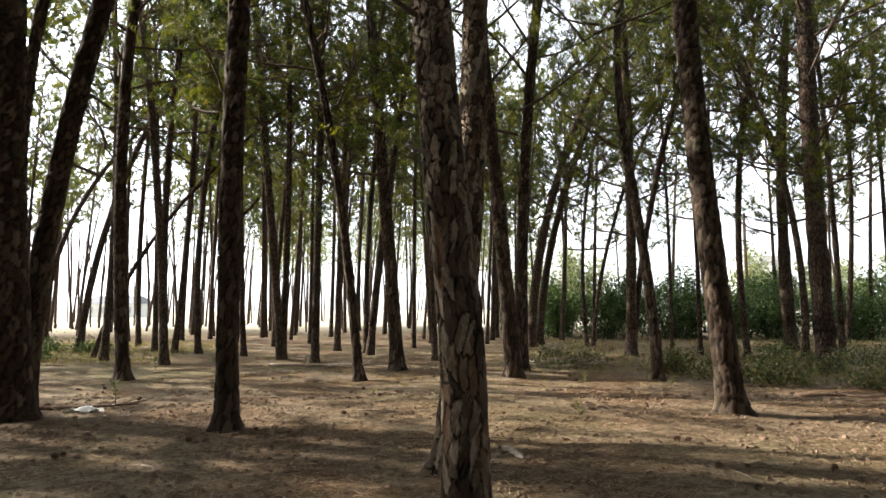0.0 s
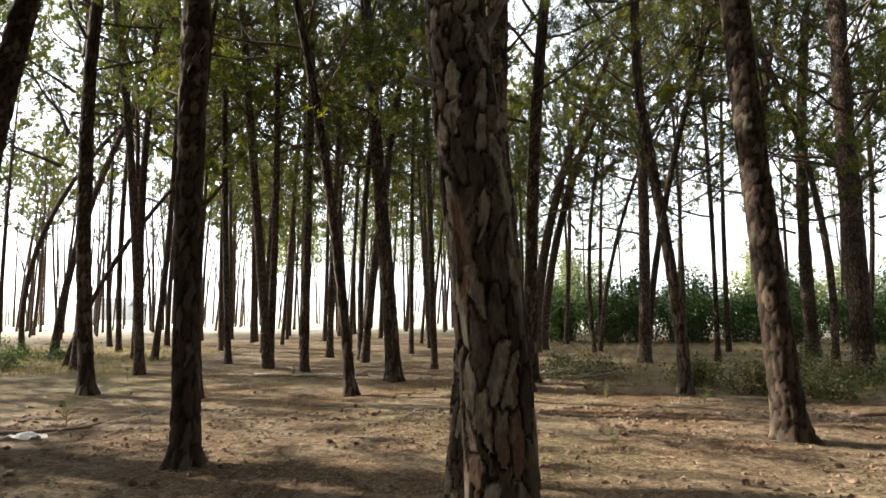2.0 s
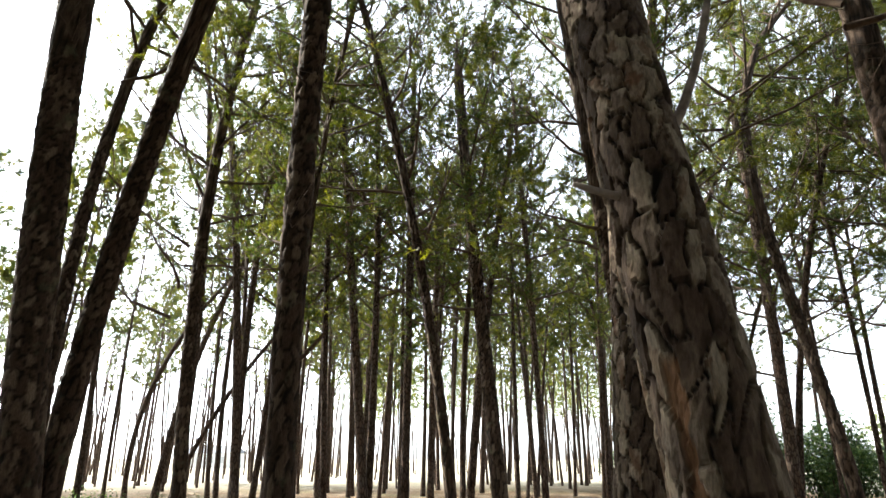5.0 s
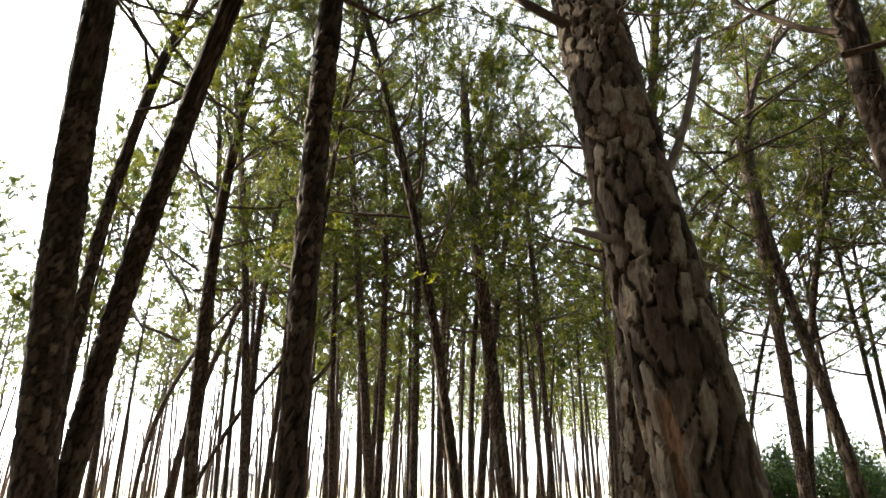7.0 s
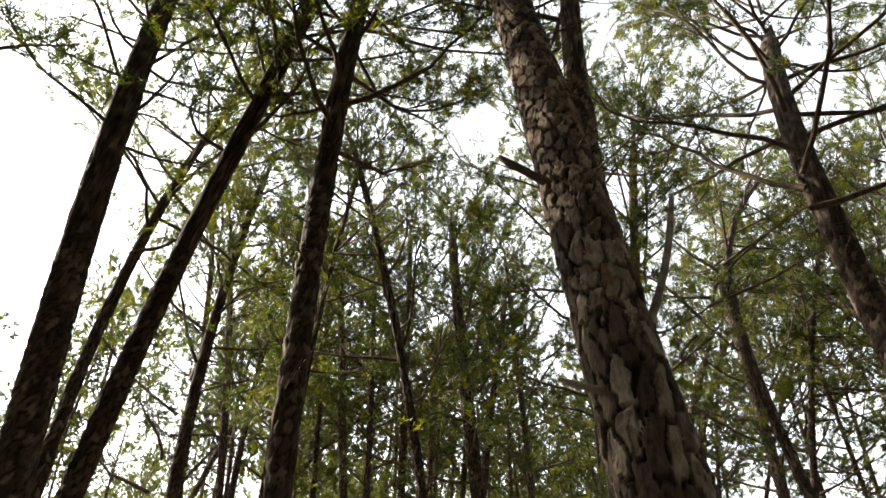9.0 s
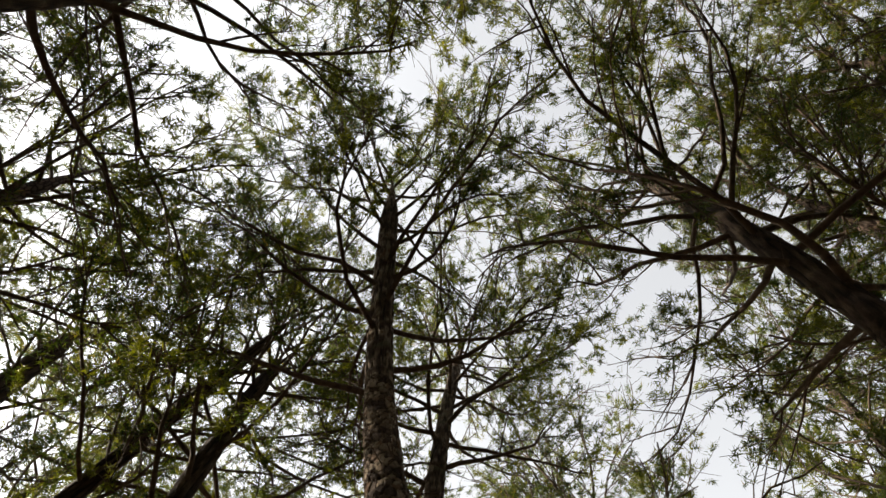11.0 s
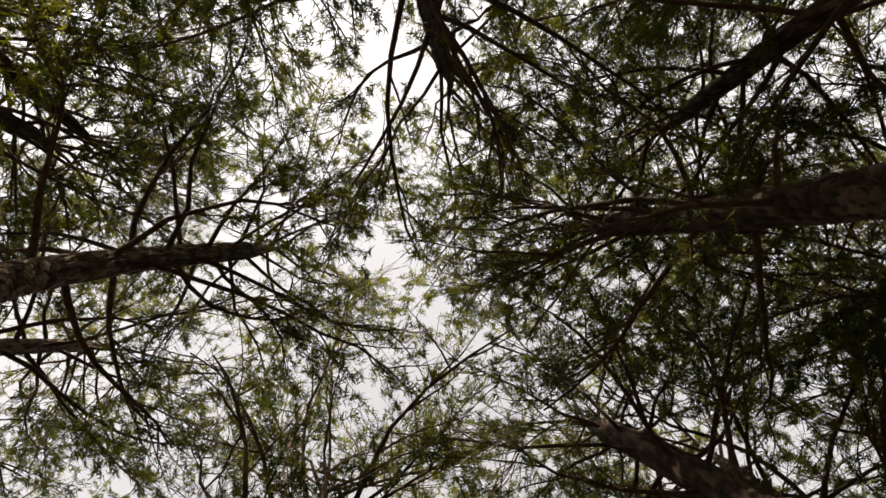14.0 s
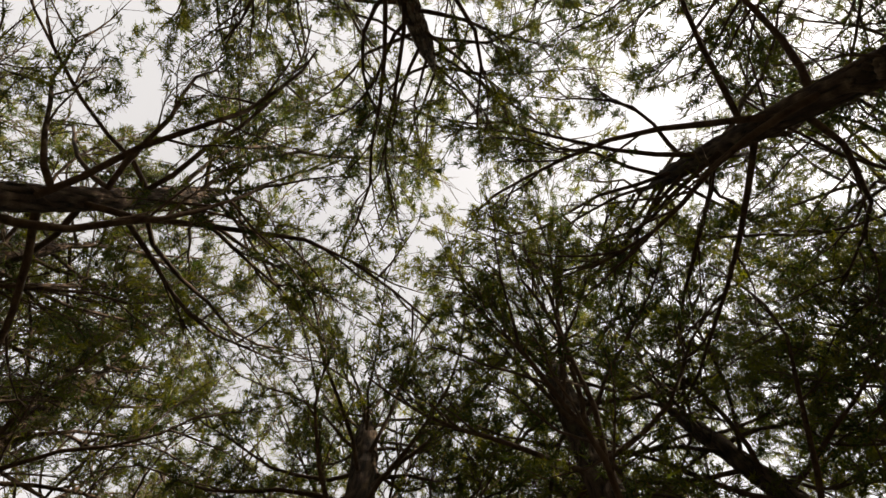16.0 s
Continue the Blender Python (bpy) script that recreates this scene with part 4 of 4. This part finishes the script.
def plastic_scrap(x, y, turn):
    """A crumpled pale sheet, thin but folded."""
    rng = np.random.default_rng(9)
    n, m = 15, 9
    u, v = np.meshgrid(np.linspace(-0.24, 0.24, n), np.linspace(-0.1, 0.1, m))
    z = 0.05 + 0.045 * np.sin(u * 14 + 1) * np.cos(v * 22) + rng.normal(0, 0.009, u.shape) - 0.3 * np.abs(u) ** 1.5
    z = np.maximum(z, 0.006)
    g = Geo()
    for lift in (0, 0.004):
        i = (np.arange(m - 1)[:, None] * n + np.arange(n - 1)[None]).ravel()
        g.add(np.stack([u + 0.03 * np.sin(v * 30), v * (1 - 1.2 * np.abs(u)), z + lift], -1).reshape(-1, 3), np.stack([i, i + 1, i + n + 1, i + n], 1))
    ob = tagged(new("plastic_scrap", g.mesh("plastic_scrap", PALE, True)), "crumpled pale sheet of plastic on the needles", "litter")
    ob.matrix_basis = pose(x, y, float(lay(x, y)), 0, 0, turn)


plastic_scrap(-5.38, 10.0, 10)


def bark_slab(x, y, turn):
    """A thick broken slab of bark beside the trunk."""
    rng = np.random.default_rng(4)
    n, k = 22, 9
    u = np.linspace(0, 1, n)[:, None]
    v = np.linspace(-1, 1, k)[None]
    half = 0.055 * (1 - 0.5 * u) * (1 + 0.25 * np.sin(u * 19))
    top = np.stack([u * 0.42 + 0 * v, half * v + 0.02 * np.sin(u * 5), 0.012 + 0.045 * (1 - v**2) * (1 - 0.6 * u) + rng.normal(0, 0.006, (n, k))], -1)
    low = top * (1, 1, 0) + (0, 0, -0.012)
    g = Geo()
    i = (np.arange(n - 1)[:, None] * k + np.arange(k - 1)[None]).ravel()
    quads = np.stack([i, i + k, i + k + 1, i + 1], 1)
    g.add(np.concatenate([top.reshape(-1, 3), low.reshape(-1, 3)]), np.concatenate([quads, quads[:, ::-1] + n * k]))
    ob = tagged(new("bark_slab", g.mesh("bark_slab", DEAD, True)), "broken slab of pale pine bark on the needles", "bark")
    ob.matrix_basis = pose(x, y, float(lay(x, y)) + 0.008, 0, 0, turn)


bark_slab(0.47, 7.3, -66)


def seedling(x, y, tall, seed):
    """A small upright weed with narrow leaves."""
    rng = np.random.default_rng(seed)
    owner = thing("seedling", x, y, float(lay(x, y)), "small upright weed with narrow withered leaves", "plant", "weeds")
    g = Geo()
    top = np.array((rng.normal(0, 0.04), rng.normal(0, 0.04), tall))
    g.tube([np.array((0, 0, -0.02)), top * 0.5 + (0.01, 0, 0), top], [0.005, 0.004, 0.002], 5)
    part("stem", g.mesh("stem", TWIG), owner)
    n = 34
    f = rng.uniform(0.15, 1, n)[:, None]
    g = Geo()
    g.leaves(top * f, np.concatenate([rng.normal(0, 1, (n, 2)), rng.uniform(0.1, 0.9, (n, 1))], 1), rng.normal(0, 0.4, (n, 3)) + (0, 0, 1), np.full(n, 0.1), np.full(n, 0.025))
    part("foliage", g.mesh("leaves", BRAMBLE), owner)


for n, (x, y, t) in enumerate(((-5.38, 10.9, 0.34), (-4.3, 12.2, 0.22), (-7.2, 16.2, 0.3), (-6.2, 17.4, 0.26), (1.6, 9.1, 0.2), (3.9, 12.4, 0.24), (2.5, 12.9, 0.2))):
    seedling(x, y, t, 300 + n)


# ---------------------------------------------------------------- beyond the wood
def box(g, x0, x1, y0, y1, z0, z1):
    v = [(x, y, z) for z in (z0, z1) for x, y in ((x0, y0), (x1, y0), (x1, y1), (x0, y1))]
    g.add(v, [(3, 2, 1, 0), (4, 5, 6, 7), (0, 1, 5, 4), (1, 2, 6, 5), (2, 3, 7, 6), (3, 0, 4, 7)])


def far_house(x, y, wide, deep, tall, roof_high, label, storeys=1, bays=4):
    owner = thing("house", x, y, 0, label, "house")
    g = Geo()
    box(g, -wide / 2, wide / 2, 0, deep, -0.3, tall)
    part("wall", g.mesh("wall", RENDERED), owner)
    g = Geo()
    w, o = wide / 2 + 0.4, 0.4
    g.add([(-w, -o, tall), (w, -o, tall), (w, deep + o, tall), (-w, deep + o, tall), (-w * 0.85, deep / 2, tall + roof_high), (w * 0.85, deep / 2, tall + roof_high)],
          [(0, 3, 2, 1), (0, 1, 5, 4), (2, 3, 4, 5), (1, 2, 5), (3, 0, 4)])
    part("roof", g.mesh("roof", ROOF), owner)
    for s in range(storeys):
        for i in range(bays):
            cx, cz = -wide / 2 + (i + 0.5) * wide / bays, (s + 0.55) * tall / storeys
            g = Geo()
            box(g, cx - 0.5, cx + 0.5, -0.06, 0.02, cz - 0.6, cz + 0.6)
            part("window", g.mesh("window", GLASSY), owner)


far_house(-63, 118, 9.5, 7, 2.6, 1.5, "distant low white house with a dark blue-grey roof", 1, 4)
far_house(60, 122, 7, 8, 11.5, 0.4, "distant pale grey block of flats behind the trees", 4, 3)


def power_line():
    """Two wooden poles beyond the wood with a sagging cable between them."""
    owner = thing("power_line", 44, 48, 0, "thin overhead cable on wooden poles beyond the pines", "power line")
    for x in (-22.0, 26.0):
        g = Geo()
        g.tube([(x, 0, -0.3), (x, 0, 4), (x, 0, 8.6)], [0.14, 0.12, 0.1], 8)
        part("pole", g.mesh("pole", TWIG, True), owner)
    for dy in (-0.5, 0.5):
        g = Geo()
        u = np.linspace(0, 1, 25)
        g.tube(np.stack([-22 + 48 * u, 0 * u + dy * 0.2, 8.25 - 3.2 * u * (1 - u) + dy * 0.3], 1), np.full(25, 0.022), 5)
        part("cable", g.mesh("cable", CABLE), owner)


power_line()
